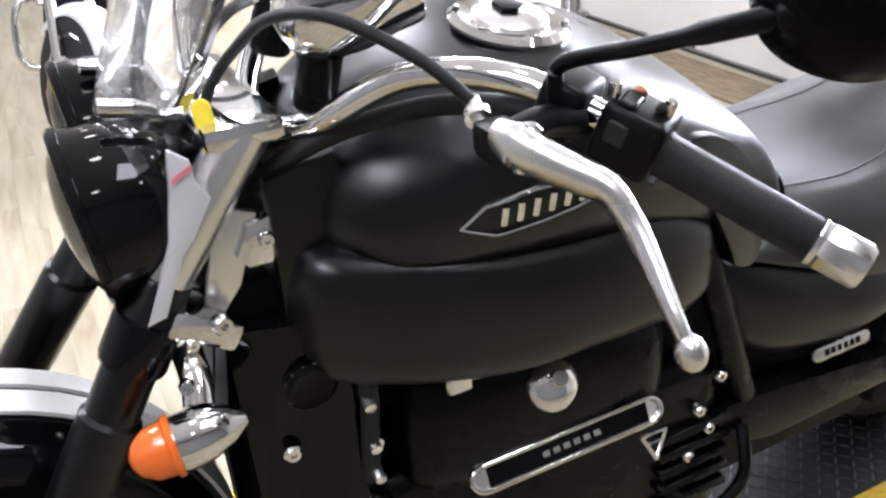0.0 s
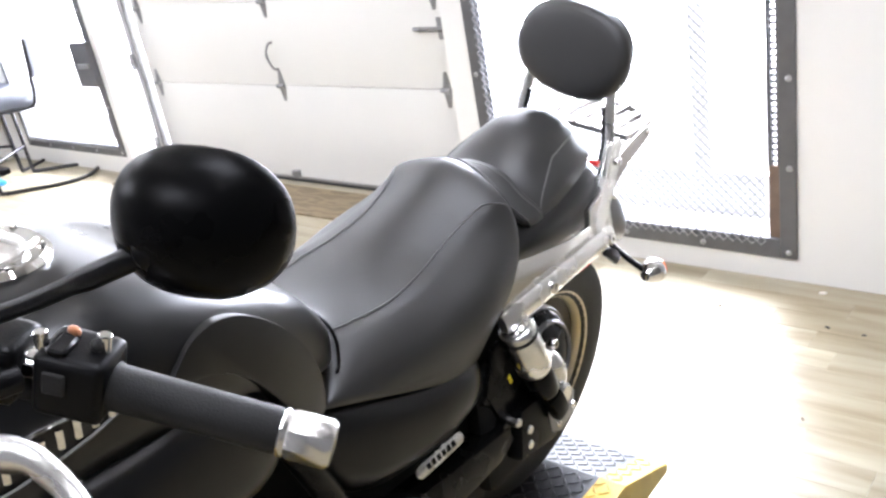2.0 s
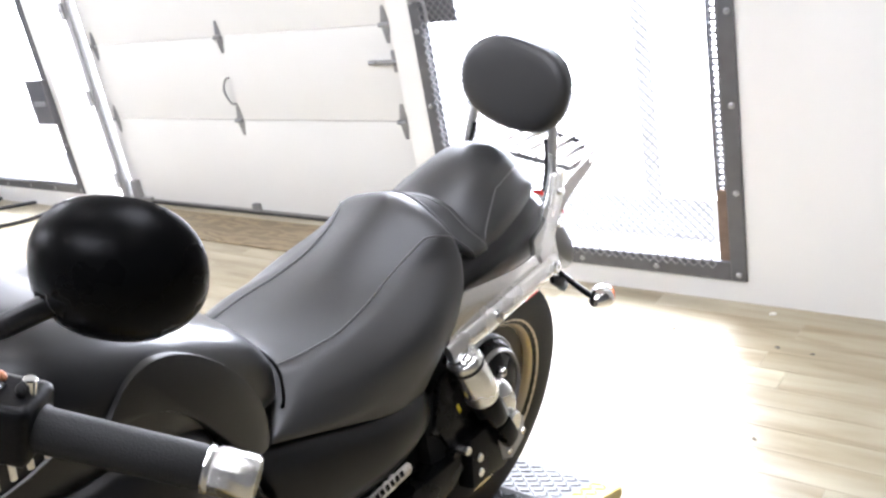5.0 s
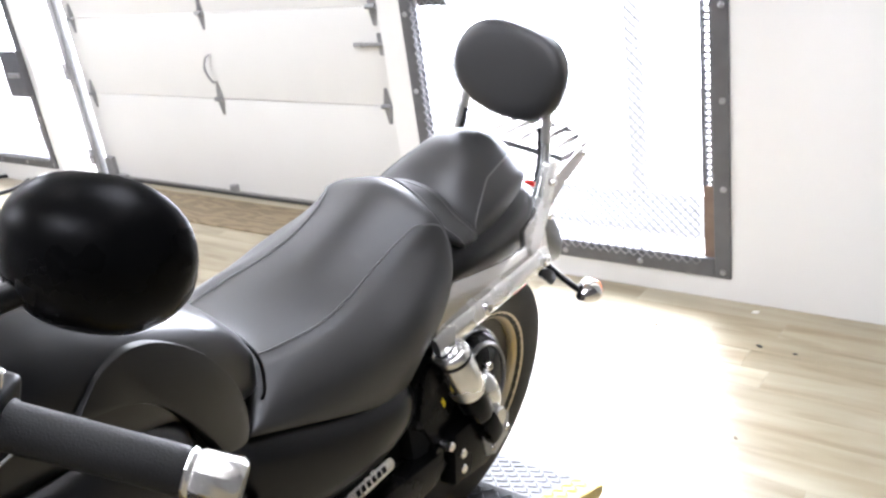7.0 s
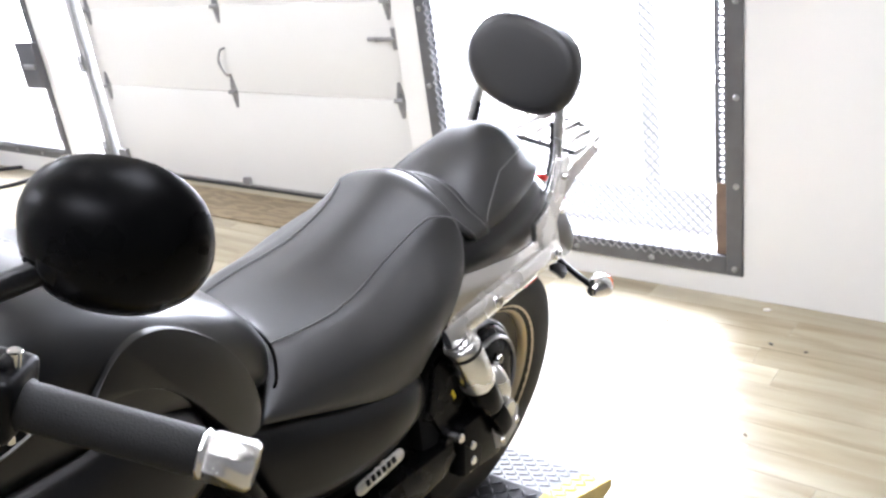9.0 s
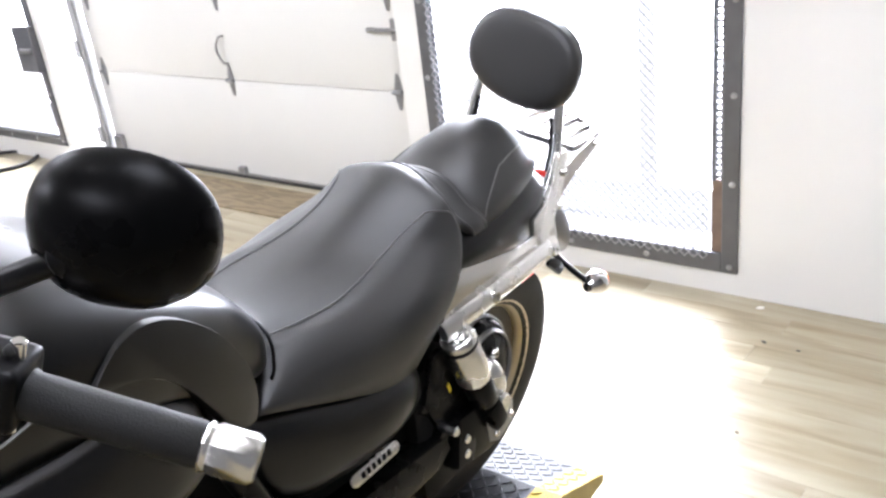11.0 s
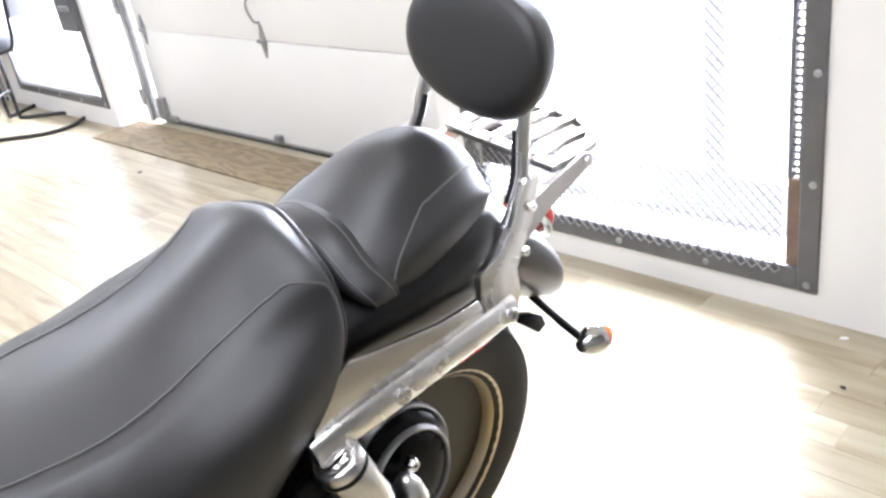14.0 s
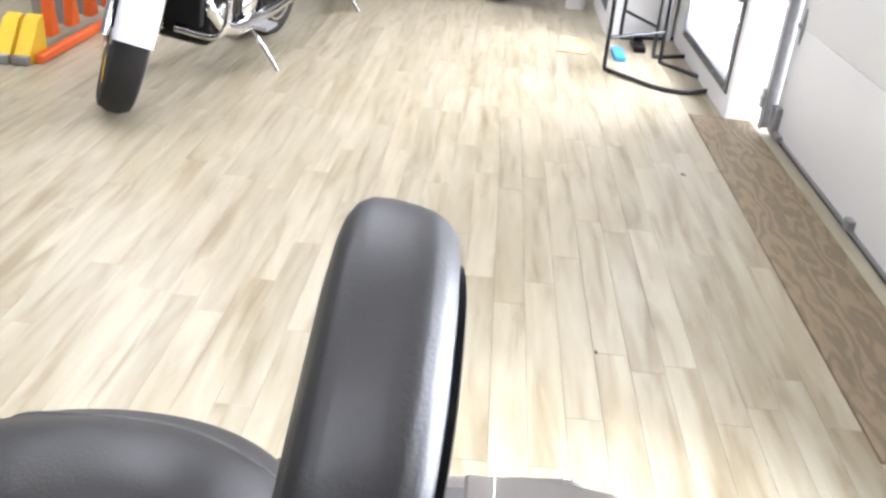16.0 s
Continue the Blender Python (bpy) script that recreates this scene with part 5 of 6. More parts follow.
def fork(s, V):
    bm = B()
    a, b = V(FX, -2.905, 1.07), V(FX, FA[0] + 0.02, FA[1])
    d = (b - a).normalized()
    m = towards(a, b)
    L = (b - a).length
    lathe(bm, [(0.026, 0.0), (0.0285, 0.005), (0.0285, 0.16), (0.033, 0.165), (0.033, L - 0.04), (0.026, L)], m, 24)
    leg = part("fork_leg", bm, M["satin"], bike, "black fork leg")
    bm = B()
    lathe(bm, [(0.0345, 0.045), (0.036, 0.05), (0.036, 0.095), (0.0345, 0.10)], m, 24)
    part("fork_collar", bm, M["gloss"], leg)
    bm = B()
    rod(bm, V(FX, -2.80, 1.20), a, 0.027, 20)
    part("fork_tube", bm, M["brushed"], leg, "polished upper fork tube")
    # lower yoke
    bm = B()
    box(bm, -0.05, 0.03, -0.035, 0.04, -0.016, 0.016, 0.008, 2, Matrix.Translation(V(FX + 0.005, -2.885, 1.015)) @ Matrix.Rotation(radians(-32), 4, "X"))
    yk = part("lower_yoke", bm, M["chrome"], bike, "chrome lower yoke clamp")
    bolt(yk, V(FX + 0.032, -2.868, 1.02), (s, 0.2, 0), 0.012, 0.012)
    bolt(yk, V(FX + 0.03, -2.90, 1.005), (s, 0.2, 0), 0.008, 0.008)
    # polished gusset behind the fork
    plate("fork_gusset", [(-2.875, 1.03), (-2.845, 1.13), (-2.805, 1.115), (-2.835, 1.04), (-2.86, 1.01)], FX - 0.002, 0.008, M["brushed"], s, label="polished fork gusset")
    plate("stop_lug", [(-2.835, 1.075), (-2.82, 1.105), (-2.785, 1.115), (-2.775, 1.09), (-2.80, 1.06), (-2.825, 1.06)], FX - 0.004, 0.018, M["chrome"], s, label="chrome lug")
    bolt(bike, V(FX + 0.014, -2.803, 1.088), (s, 0, 0), 0.009, 0.008)


both(fork)
# grey headlight bracket with a pink mark
hb = plate("headlight_bracket", [(-2.879, 1.207), (-2.861, 1.193), (-2.860, 1.171), (-2.849, 1.151), (-2.872, 1.115), (-2.886, 1.100), (-2.915, 1.040), (-2.936, 1.035), (-2.914, 1.078), (-2.897, 1.116), (-2.885, 1.17)], 0.108, 0.006, M["silver"], label="light grey headlight bracket")
bm = B()
extrude_outline(bm, [(-2.881, 1.180), (-2.861, 1.190), (-2.861, 1.184), (-2.882, 1.174)], 0.0015, SIDE(0.1145))
part("pink_mark", bm, M["pink"], hb, "pink stripe")
plate("headlight_bracket", [(-2.879, 1.207), (-2.861, 1.193), (-2.860, 1.171), (-2.849, 1.151), (-2.872, 1.115), (-2.886, 1.100), (-2.915, 1.040), (-2.936, 1.035), (-2.914, 1.078), (-2.897, 1.116), (-2.885, 1.17)], 0.108, 0.006, M["silver"], -1, label="light grey headlight bracket")


def headlight(s, V):
    c = Vector((0.028, -2.955, 1.127)) if s > 0 else Vector((-0.160, -2.935, 1.145))
    m = towards(c, c + Vector((0, -1, -0.10)))
    bm = B()
    lathe(bm, [(0.0, -0.125), (0.03, -0.12), (0.058, -0.10), (0.078, -0.07), (0.088, -0.035), (0.091, 0.0), (0.091, 0.006)], m, 48)
    h = part("headlight", bm, M["gloss"], bike, "round gloss black headlight shell")
    bm = B()
    lathe(bm, [(0.090, 0.0), (0.094, 0.001), (0.0945, 0.008), (0.091, 0.012), (0.084, 0.013), (0.084, 0.01)], m, 48)
    part("headlight_rim", bm, M["gloss"], h, "gloss black headlight rim")
    bm = B()
    lathe(bm, [(0.084, 0.010), (0.06, 0.022), (0.03, 0.028), (0.0, 0.030)], m, 28)
    part("lens", bm, M["lens"], h, "clear headlight lens")
    bm = B()
    lathe(bm, [(0.083, 0.006), (0.05, -0.03), (0.02, -0.05), (0.0, -0.052)], m, 28)
    part("reflector", bm, M["chrome"], h)
    bm = B()
    rod(bm, c + Vector((0, 0.06, -0.09)), c + Vector((0, 0.09, -0.12)), 0.014, 12)
    part("mount_bolt", bm, M["brushed"], h)


for s in (1, -1):
    headlight(s, None)


def front_signal(s, V):
    bm = B()
    sweep(bm, spline([V(0.10, -2.905, 0.99), V(0.13, -2.905, 0.975), V(0.15, -2.91, 0.955)], 4), 0.016, 0.013, 10)
    st = part("signal_stalk", bm, M["chrome"], bike, "chrome signal mount")
    bolt(st, V(0.14, -2.915, 0.975), (s, -0.3, 0.2), 0.009, 0.009)
    a, b = V(0.165, -2.868, 0.935), V(0.163, -2.99, 0.925)
    bm = B()
    lathe(bm, [(0.0, 0.0), (0.008, 0.002), (0.02, 0.018), (0.028, 0.042), (0.030, 0.065), (0.029, 0.074), (0.0, 0.074)], towards(a, b), 28)
    sg = part("signal_body", bm, M["chrome"], st, "chrome bullet signal")
    bm = B()
    lathe(bm, [(0.030, 0.072), (0.0325, 0.073), (0.0325, 0.079), (0.029, 0.081), (0.027, 0.098), (0.018, 0.112), (0.008, 0.118), (0.0, 0.119)], towards(a, b), 28)
    part("signal_lens", bm, M["orange"], sg, "orange signal lens")


both(front_signal)
# front mudguard with two white stripes
for nm, r0, xo, w, mt, lab in (("front_mudguard", 0.335, 0.0, 0.095, "gloss", "gloss black front mudguard"), ("mudguard_stripe", 0.3405, 0.026, 0.02, "white", "white stripe along the mudguard"), ("mudguard_stripe", 0.3405, -0.026, 0.02, "white", "white stripe along the mudguard")):
    bm = B()
    rings = []
    for k in range(30):
        a = radians(158 - 160 * k / 29)
        sec = []
        for j in range(13):
            b = math.pi * j / 12
            dr = -0.055 * (1 - math.sin(b) ** 0.8) if nm == "front_mudguard" else -0.12 * (xo + w * math.cos(b)) ** 2 / 0.095
            sec.append(Vector((C - 0.03 + xo + w * math.cos(b), FA[0] + (r0 + dr) * math.cos(a), FA[1] + (r0 + dr) * math.sin(a))))
        sec += [Vector((p.x, p.y - 0.005 * math.cos(a), p.z - 0.005 * math.sin(a))) for p in reversed(sec)]
        rings.append(sec)
    rings_mesh(bm, rings)
    part(nm, bm, M[mt], bike, lab, 50)

# ---- yokes, clocks, handlebar
bm = B()
box(bm, C - 0.14, C + 0.14, -2.845, -2.765, 1.19, 1.215, 0.01, 2)
part("upper_yoke", bm, M["chrome"], bike, "chrome upper yoke")
for c in (Vector((0.10, -2.650, 1.333)), Vector((-0.034, -2.650, 1.360))):
    m = towards(c, c + Vector((0, 0.90, 0.44)))
    bm = B()
    lathe(bm, [(0.0, -0.115), (0.022, -0.112), (0.042, -0.092), (0.055, -0.055), (0.060, -0.02), (0.064, -0.004), (0.065, 0.004), (0.061, 0.008), (0.056, 0.003)], m, 40)
    pod = part("instrument_pod", bm, M["chrome"], bike, "chrome instrument pod")
    bm = B()
    lathe(bm, [(0.0, -0.002), (0.056, -0.002), (0.056, 0.003), (0.0, 0.0035)], m, 28)
    part("dial", bm, M["plastic"], pod, "dark dial")
    bm = B()
    rod(bm, c + Vector((0, -0.06, -0.045)), c + Vector((0, -0.085, -0.125)), 0.022, 14, 0.004)
    part("pod_stem", bm, M["engine"], pod, "black pod stem")
for x in (C - 0.05, C + 0.05):
    bm = B()
    box(bm, x - 0.02, x + 0.02, -2.80, -2.755, 1.155, 1.20, 0.008, 2)
    part("bar_clamp", bm, M["chrome"], bike, "chrome handlebar clamp")


def bar_side(s, V):
    bm = B()
    pts = [V(C, -2.785, 1.178), V(0.05, -2.768, 1.182), V(0.11, -2.735, 1.20), V(0.19, -2.672, 1.252), V(0.275, -2.61, 1.258), V(0.345, -2.56, 1.23), V(0.39, -2.53, 1.208)]
    sweep(bm, spline(pts, 6), 0.0135, 0.0135, 14)
    hb2 = part("handlebar", bm, M["chrome"], bike, "chrome handlebar")
    g0, g1, g2 = V(0.374, -2.541, 1.212), V(0.483, -2.472, 1.156), V(0.516, -2.451, 1.140)
    bm = B()
    L = (g1 - g0).length
    lathe(bm, [(0.016, 0), (0.0205, 0.002), (0.0205, 0.008), (0.0185, 0.012), (0.0182, L * 0.5), (0.0185, L - 0.004), (0.017, L)], towards(g0, g1), 26)
    gr = part("grip", bm, M["rubber"], hb2, "black rubber grip")
    bm = B()
    L2 = (g2 - g1).length
    lathe(bm, [(0.0165, 0), (0.0195, 0.001), (0.0195, 0.004), (0.018, 0.006), (0.0195, 0.009), (0.0195, L2 - 0.004), (0.0165, L2), (0, L2)], towards(g1, g2), 8)
    part("bar_end", bm, M["brushed"], gr, "faceted polished bar end")
    return hb2


n_bar = len(MADE)
left_bar = bar_side(1, lambda x, y, z: Vector((x, y, z)))
mirrored(MADE[n_bar:])

# switch block, lever, mirror on the left bar
gm = towards((0.385, -2.534, 1.208), (0.487, -2.468, 1.160))
bm = B()
box(bm, -0.026, 0.024, -0.024, 0.030, -0.058, -0.004, 0.008, 3, gm)
sw = part("switch_housing", bm, M["plastic"], left_bar, "black switch housing")
bm = B()
box(bm, -0.022, 0.006, 0.030, 0.034, -0.05, -0.034, 0.003, 1, gm)
part("switch_button", bm, M["plastic"], sw)
bm = B()
box(bm, -0.030, -0.026, 0.0, 0.02, -0.048, -0.03, 0.002, 1, gm)
part("switch_rocker", bm, M["rubber"], sw)
bm = B()
ball(bm, gm @ Vector((-0.002, 0.034, -0.018)), 0.006, 0.006, 0.006, None, 10, 8)
part("switch_button", bm, M["rubber"], sw)
bm = B()
ball(bm, gm @ Vector((0.01, 0.033, -0.042)), 0.008, 0.004, 0.005, None, 10, 8)
part("horn_button", bm, M["copper"], sw, "small copper-coloured button")
for a, b in (((0.0, 0.028, -0.014), (0.0, 0.044, -0.014)), ((-0.012, 0.028, -0.055), (-0.012, 0.042, -0.058))):
    bm = B()
    rod(bm, gm @ Vector(a), gm @ Vector(b), 0.0055, 10, 0.001)
    part("switch_screw", bm, M["chrome"], sw)
# clutch perch
bm = B()
box(bm, -0.026, 0.026, -0.026, 0.026, -0.112, -0.072, 0.010, 3, gm)
sweep(bm, spline([(0.335, -2.585, 1.235), (0.335, -2.62, 1.24), (0.345, -2.655, 1.238)], 4), 0.017, 0.013, 10)
box(bm, 0.322, 0.362, -2.676, -2.645, 1.222, 1.252, 0.008, 2)
perch = part("clutch_perch", bm, M["plastic"], left_bar, "black clutch perch")
bm = B()
rod(bm, (0.378, -2.655, 1.222), (0.374, -2.657, 1.258), 0.014, 18, 0.004)
part("lever_pivot", bm, M["chrome"], perch, "chrome pivot bolt")
bm = B()
lev = [(0.352, -2.667, 1.247), (0.372, -2.663, 1.243), (0.395, -2.652, 1.236), (0.418, -2.640, 1.230), (0.440, -2.629, 1.224), (0.462, -2.623, 1.203), (0.488, -2.624, 1.180), (0.513, -2.627, 1.158), (0.527, -2.627, 1.143)]
sp = spline(lev, 6)
n = len(sp)
rad_l = [float(np.interp(k / (n - 1), [0, 0.12, 0.4, 0.75, 0.93, 1], [1.5, 2.1, 1.6, 1.1, 0.85, 0.8])) for k in range(n)]
sweep(bm, sp, 0.0092, 0.0066, 12, rad_l, up=(0, 1, 0))
lever = part("clutch_lever", bm, M["brushed"], perch, "polished alloy clutch lever")
bm = B()
ball(bm, (0.530, -2.626, 1.139), 0.0125, 0.0105, 0.014, None, 18, 12)
part("lever_ball", bm, M["brushed"], lever)
# cable into the perch with its adjuster
bm = B()
rod(bm, (0.330, -2.668, 1.242), (0.300, -2.660, 1.258), 0.006, 12)
rod(bm, (0.318, -2.665, 1.248), (0.311, -2.663, 1.252), 0.011, 14)
part("cable_adjuster", bm, M["brushed"], perch, "brass-tinted cable adjuster")
for nm, pts, r in (("clutch_cable", [(0.302, -2.661, 1.257), (0.27, -2.69, 1.290), (0.20, -2.735, 1.318), (0.12, -2.765, 1.308), (0.06, -2.785, 1.275), (0.035, -2.82, 1.225), (0.03, -2.86, 1.12)], 0.0058),
                   ("wiring_loom", [(0.36, -2.56, 1.205), (0.29, -2.60, 1.232), (0.20, -2.645, 1.222), (0.13, -2.70, 1.195), (0.10, -2.76, 1.17), (0.06, -2.80, 1.13)], 0.010),
                   ("throttle_cable", [(-0.30, -2.60, 1.22), (-0.2, -2.68, 1.26), (-0.1, -2.76, 1.27), (-0.04, -2.83, 1.22), (-0.03, -2.86, 1.12)], 0.007)):
    bm = B()
    sweep(bm, spline(pts, 8), r, r, 10)
    part(nm, bm, M["rubber"], bike, "black sheathed cable")
# mirror: cranked arm and an oval head seen from behind
bm = B()
arm = [(0.330, -2.600, 1.225), (0.326, -2.600, 1.262), (0.335, -2.597, 1.284), (0.40, -2.575, 1.306), (0.47, -2.553, 1.331), (0.51, -2.532, 1.345)]
sp = spline(arm, 6)
sweep(bm, sp, 0.0068, 0.0068, 12, [1 if k < len(sp) * 0.7 else 1.25 for k in range(len(sp))])
marm = part("mirror_arm", bm, M["plastic"], left_bar, "black cranked mirror arm")
mm = Matrix.Translation((0.5135, -2.5075, 1.345)) @ Matrix.Rotation(radians(36), 4, "Z") @ Matrix.Rotation(radians(15), 4, "Y") @ Matrix.Rotation(radians(6), 4, "X")
bm = B()
rows = []
for y, k in ((-0.034, 0.10), (-0.033, 0.25), (-0.029, 0.48), (-0.021, 0.70), (-0.010, 0.88), (0.002, 0.975), (0.010, 1.0), (0.014, 0.99), (0.0145, 0.94)):
    rows.append([mm @ Vector((0.0595 * k * math.copysign(abs(math.cos(a)) ** 0.86, math.cos(a)) , y, 0.0525 * k * math.copysign(abs(math.sin(a)) ** 0.9, math.sin(a)))) for a in [2 * math.pi * j / 36 for j in range(36)]])
rings_mesh(bm, rows)
mh = part("mirror_head", bm, M["mirror_back"], marm, "oval black mirror housing", 70)
bm = B()
extrude_outline(bm, [(0.055 * math.cos(a), 0.046 * math.sin(a)) for a in [2 * math.pi * j / 32 for j in range(32)]], 0.002, mm @ Matrix.Translation((0, 0.0165, 0)) @ Matrix.Rotation(radians(90), 4, "X"))
part("mirror_glass", bm, M["mirror"], mh, "mirror glass")
bm = B()
rod(bm, (0.495, -2.541, 1.340), (0.518, -2.527, 1.347), 0.013, 14, 0.003)
part("mirror_joint", bm, M["plastic"], marm)
# small clear flyscreen
bm = B()
rows = []
for k in range(12):
    t = k / 11
    row = []
    for j in range(17):
        u = -1 + j / 8
        w = (0.13 + 0.06 * math.sin(math.pi * min(1, t * 1.1)) - 0.05 * max(0, t - 0.7))
        row.append(Vector((C + u * w, -2.925 + 0.13 * t + 0.06 * u * u, 1.215 + 0.30 * t - 0.01 * u * u * t)))
    rows.append(row)
rings_mesh(bm, rows, closed=False)
bmesh.ops.solidify(bm, geom=bm.faces[:], thickness=0.003)
scr = part("flyscreen", bm, M["screen"], bike, "small clear flyscreen", 80)
scr.visible_shadow = False
for x in (C - 0.08, C + 0.08):
    bm = B()
    rod(bm, (x, -2.925, 1.24), (x, -2.86, 1.225), 0.009, 10, 0.002)
    part("screen_mount", bm, M["chrome"], bike, "chrome screen mount")
# yellow tag tied to the bars
bm = B()
pts = []
for cy, a0 in ((0.022, 0), (-0.022, 180)):
    pts += [(0.009 * math.cos(radians(a0 + k * 30)), cy + 0.009 * math.sin(radians(a0 + k * 30))) for k in range(7)]
extrude_outline(bm, pts, 0.003, plane_m((0.088, -2.835, 1.208), (0.25, 1, 0.1), (-0.25, -0.35, 0.95)), 0.001)
part("yellow_tag", bm, M["yellow"], bike, "yellow oval tag")

# frame core that closes the gaps between engine, tank and seat
bm = B()
box(bm, C - 0.09, C + 0.09, -2.76, -1.80, 0.42, 0.90, 0.02, 2)
part("frame_core", bm, M["dark"], bike, "dark frame and airbox core")


# ---------------------------------------------------------------- along the far wall: stools and clutter
def bar_stool(name):
    """A cantilever stool of bent tube: loop on the floor, two front legs, seat and back. Its front edge lies along local x."""
    st = thing(name, (0, 0, 0), "black tubular cantilever bar stool with grey vinyl seat and back", "bar stool", "bar stools by the wall")
    w, d, h = 0.24, 0.56, 0.545
    r = 0.0125
    bm = B()
    path = [(-w, 0.03, h + 0.005), (-w, 0.0, h - 0.02), (-w, 0.0, 0.30), (-w, 0.0, 0.04), (-w + 0.003, 0.03, r), (-w + 0.01, 0.2, r), (-w + 0.03, d - 0.14, r), (-w + 0.12, d - 0.02, r), (0, d, r)]
    path = path + [(-x, y, z) for x, y, z in reversed(path[:-1])]
    sweep(bm, spline(path, 5), r, r, 10)
    part("frame_loop", bm, M["stool_tube"], st)
    bm = B()
    rod(bm, (-w, 0.0, 0.20), (w, 0.0, 0.20), 0.010, 10)
    part("foot_rail", bm, M["stool_tube"], st)
    for s in (-1, 1):
        bm = B()
        sweep(bm, spline([(s * w, 0.02, h), (s * w, 0.22, h - 0.01), (s * w, 0.40, h), (s * w, 0.45, h + 0.06), (s * w, 0.47, h + 0.20), (s * w, 0.50, h + 0.42)], 5), 0.011, 0.011, 10)
        part("side_tube", bm, M["stool_tube"], st)
        bm = B()
        rod(bm, (s * w, 0.05, 0.0), (s * w, 0.05, 0.012), 0.014, 10)
        part("glide", bm, M["rubber"], st)
    bm = B()
    rings_mesh(bm, [[Vector((x, y, z)) for x, z in ((-w + 0.005, h + 0.005), (-w + 0.03, h + 0.045 * k), (0, h + 0.05 * k), (w - 0.03, h + 0.045 * k), (w - 0.005, h + 0.005), (w - 0.03, h - 0.015), (0, h - 0.02), (-w + 0.03, h - 0.015))]
                    for y, k in ((-0.01, 0.35), (0.01, 0.85), (0.08, 1.05), (0.2, 0.95), (0.32, 0.95), (0.40, 0.8), (0.42, 0.4))])
    part("seat", bm, M["stool_seat"], st, "padded grey vinyl seat", 60)
    bm = B()
    rings_mesh(bm, [[Vector((x, 0.47 + 0.10 * (z - h - 0.15) + (0.03 * (1 - (x / w) ** 2)) + t, z)) for x, t in ((-w, 0.0), (-w / 2, -0.012), (0, -0.014), (w / 2, -0.012), (w, 0.0), (w, 0.014), (w / 2, 0.026), (0, 0.028), (-w / 2, 0.026), (-w, 0.014))]
                    for z in (h + 0.18, h + 0.20, h + 0.30, h + 0.40, h + 0.42)])
    part("backrest", bm, M["stool_seat"], st, "padded grey vinyl back", 60)
    return st


stool = bar_stool("bar_stool")
stool.matrix_world = Matrix.Translation((-5.14, -0.30, 0)) @ Matrix.Rotation(math.atan2(0.43, -0.33) - math.pi, 4, "Z")
copy_thing(stool, Matrix.Translation((-5.62, -0.22, 0)) @ Matrix.Rotation(radians(20), 4, "Z"))

# white cabinet with a dark louvred vent
cab = thing("cabinet", (-6.4, -0.18, 0), "white painted cabinet with a dark vent, against the wall", "cabinet")
bm = B()
box(bm, -6.95, -5.93, -0.40, 0.06, 0.0, 1.15, 0.006, 1)
part("body", bm, M["wall"], cab)
bm = B()
box(bm, -6.55, -6.05, -0.406, -0.4, 0.14, 0.44, 0.003, 1)
vent = part("vent_panel", bm, M["gate"], cab, "dark vent panel")
for k in range(6):
    bm = B()
    box(bm, -6.52, -6.08, -0.412, -0.406, 0.165 + k * 0.042, 0.185 + k * 0.042, 0.002, 1)
    part("louvre", bm, M["gate"], vent)
bm = B()
lathe(bm, [(0.075, 0.0), (0.075, 1.3), (0.055, 1.302), (0.055, 1.25)], Matrix.Translation((-6.78, -0.56, 0)), 20)
solid("white_tube", bm, M["white"], "tall white tube standing on end by the cabinet", "tube")
bm = B()
extrude_outline(bm, [(-0.22, -0.10), (0.20, -0.13), (0.24, 0.05), (0.02, 0.13), (-0.2, 0.09)], 0.006, Matrix.Translation((-5.55, -0.62, 0.0005)))
solid("cardboard", bm, M["card"], "flat piece of brown cardboard on the floor", "cardboard")
bm = B()
box(bm, -5.52, -5.24, -0.40, -0.33, 0.0, 0.03, 0.01, 2)
solid("blue_case", bm, M["bluetape"], "small blue plastic strip lying under the stool", "plastic strip")
bm = B()
box(bm, -5.72, -5.50, -0.25, -0.17, 0.0, 0.045, 0.008, 1)
box(bm, -5.68, -5.64, -0.24, -0.18, 0.045, 0.075, 0.005, 1)
solid("power_strip", bm, M["plastic"], "black power strip on the floor under the stool", "power strip")


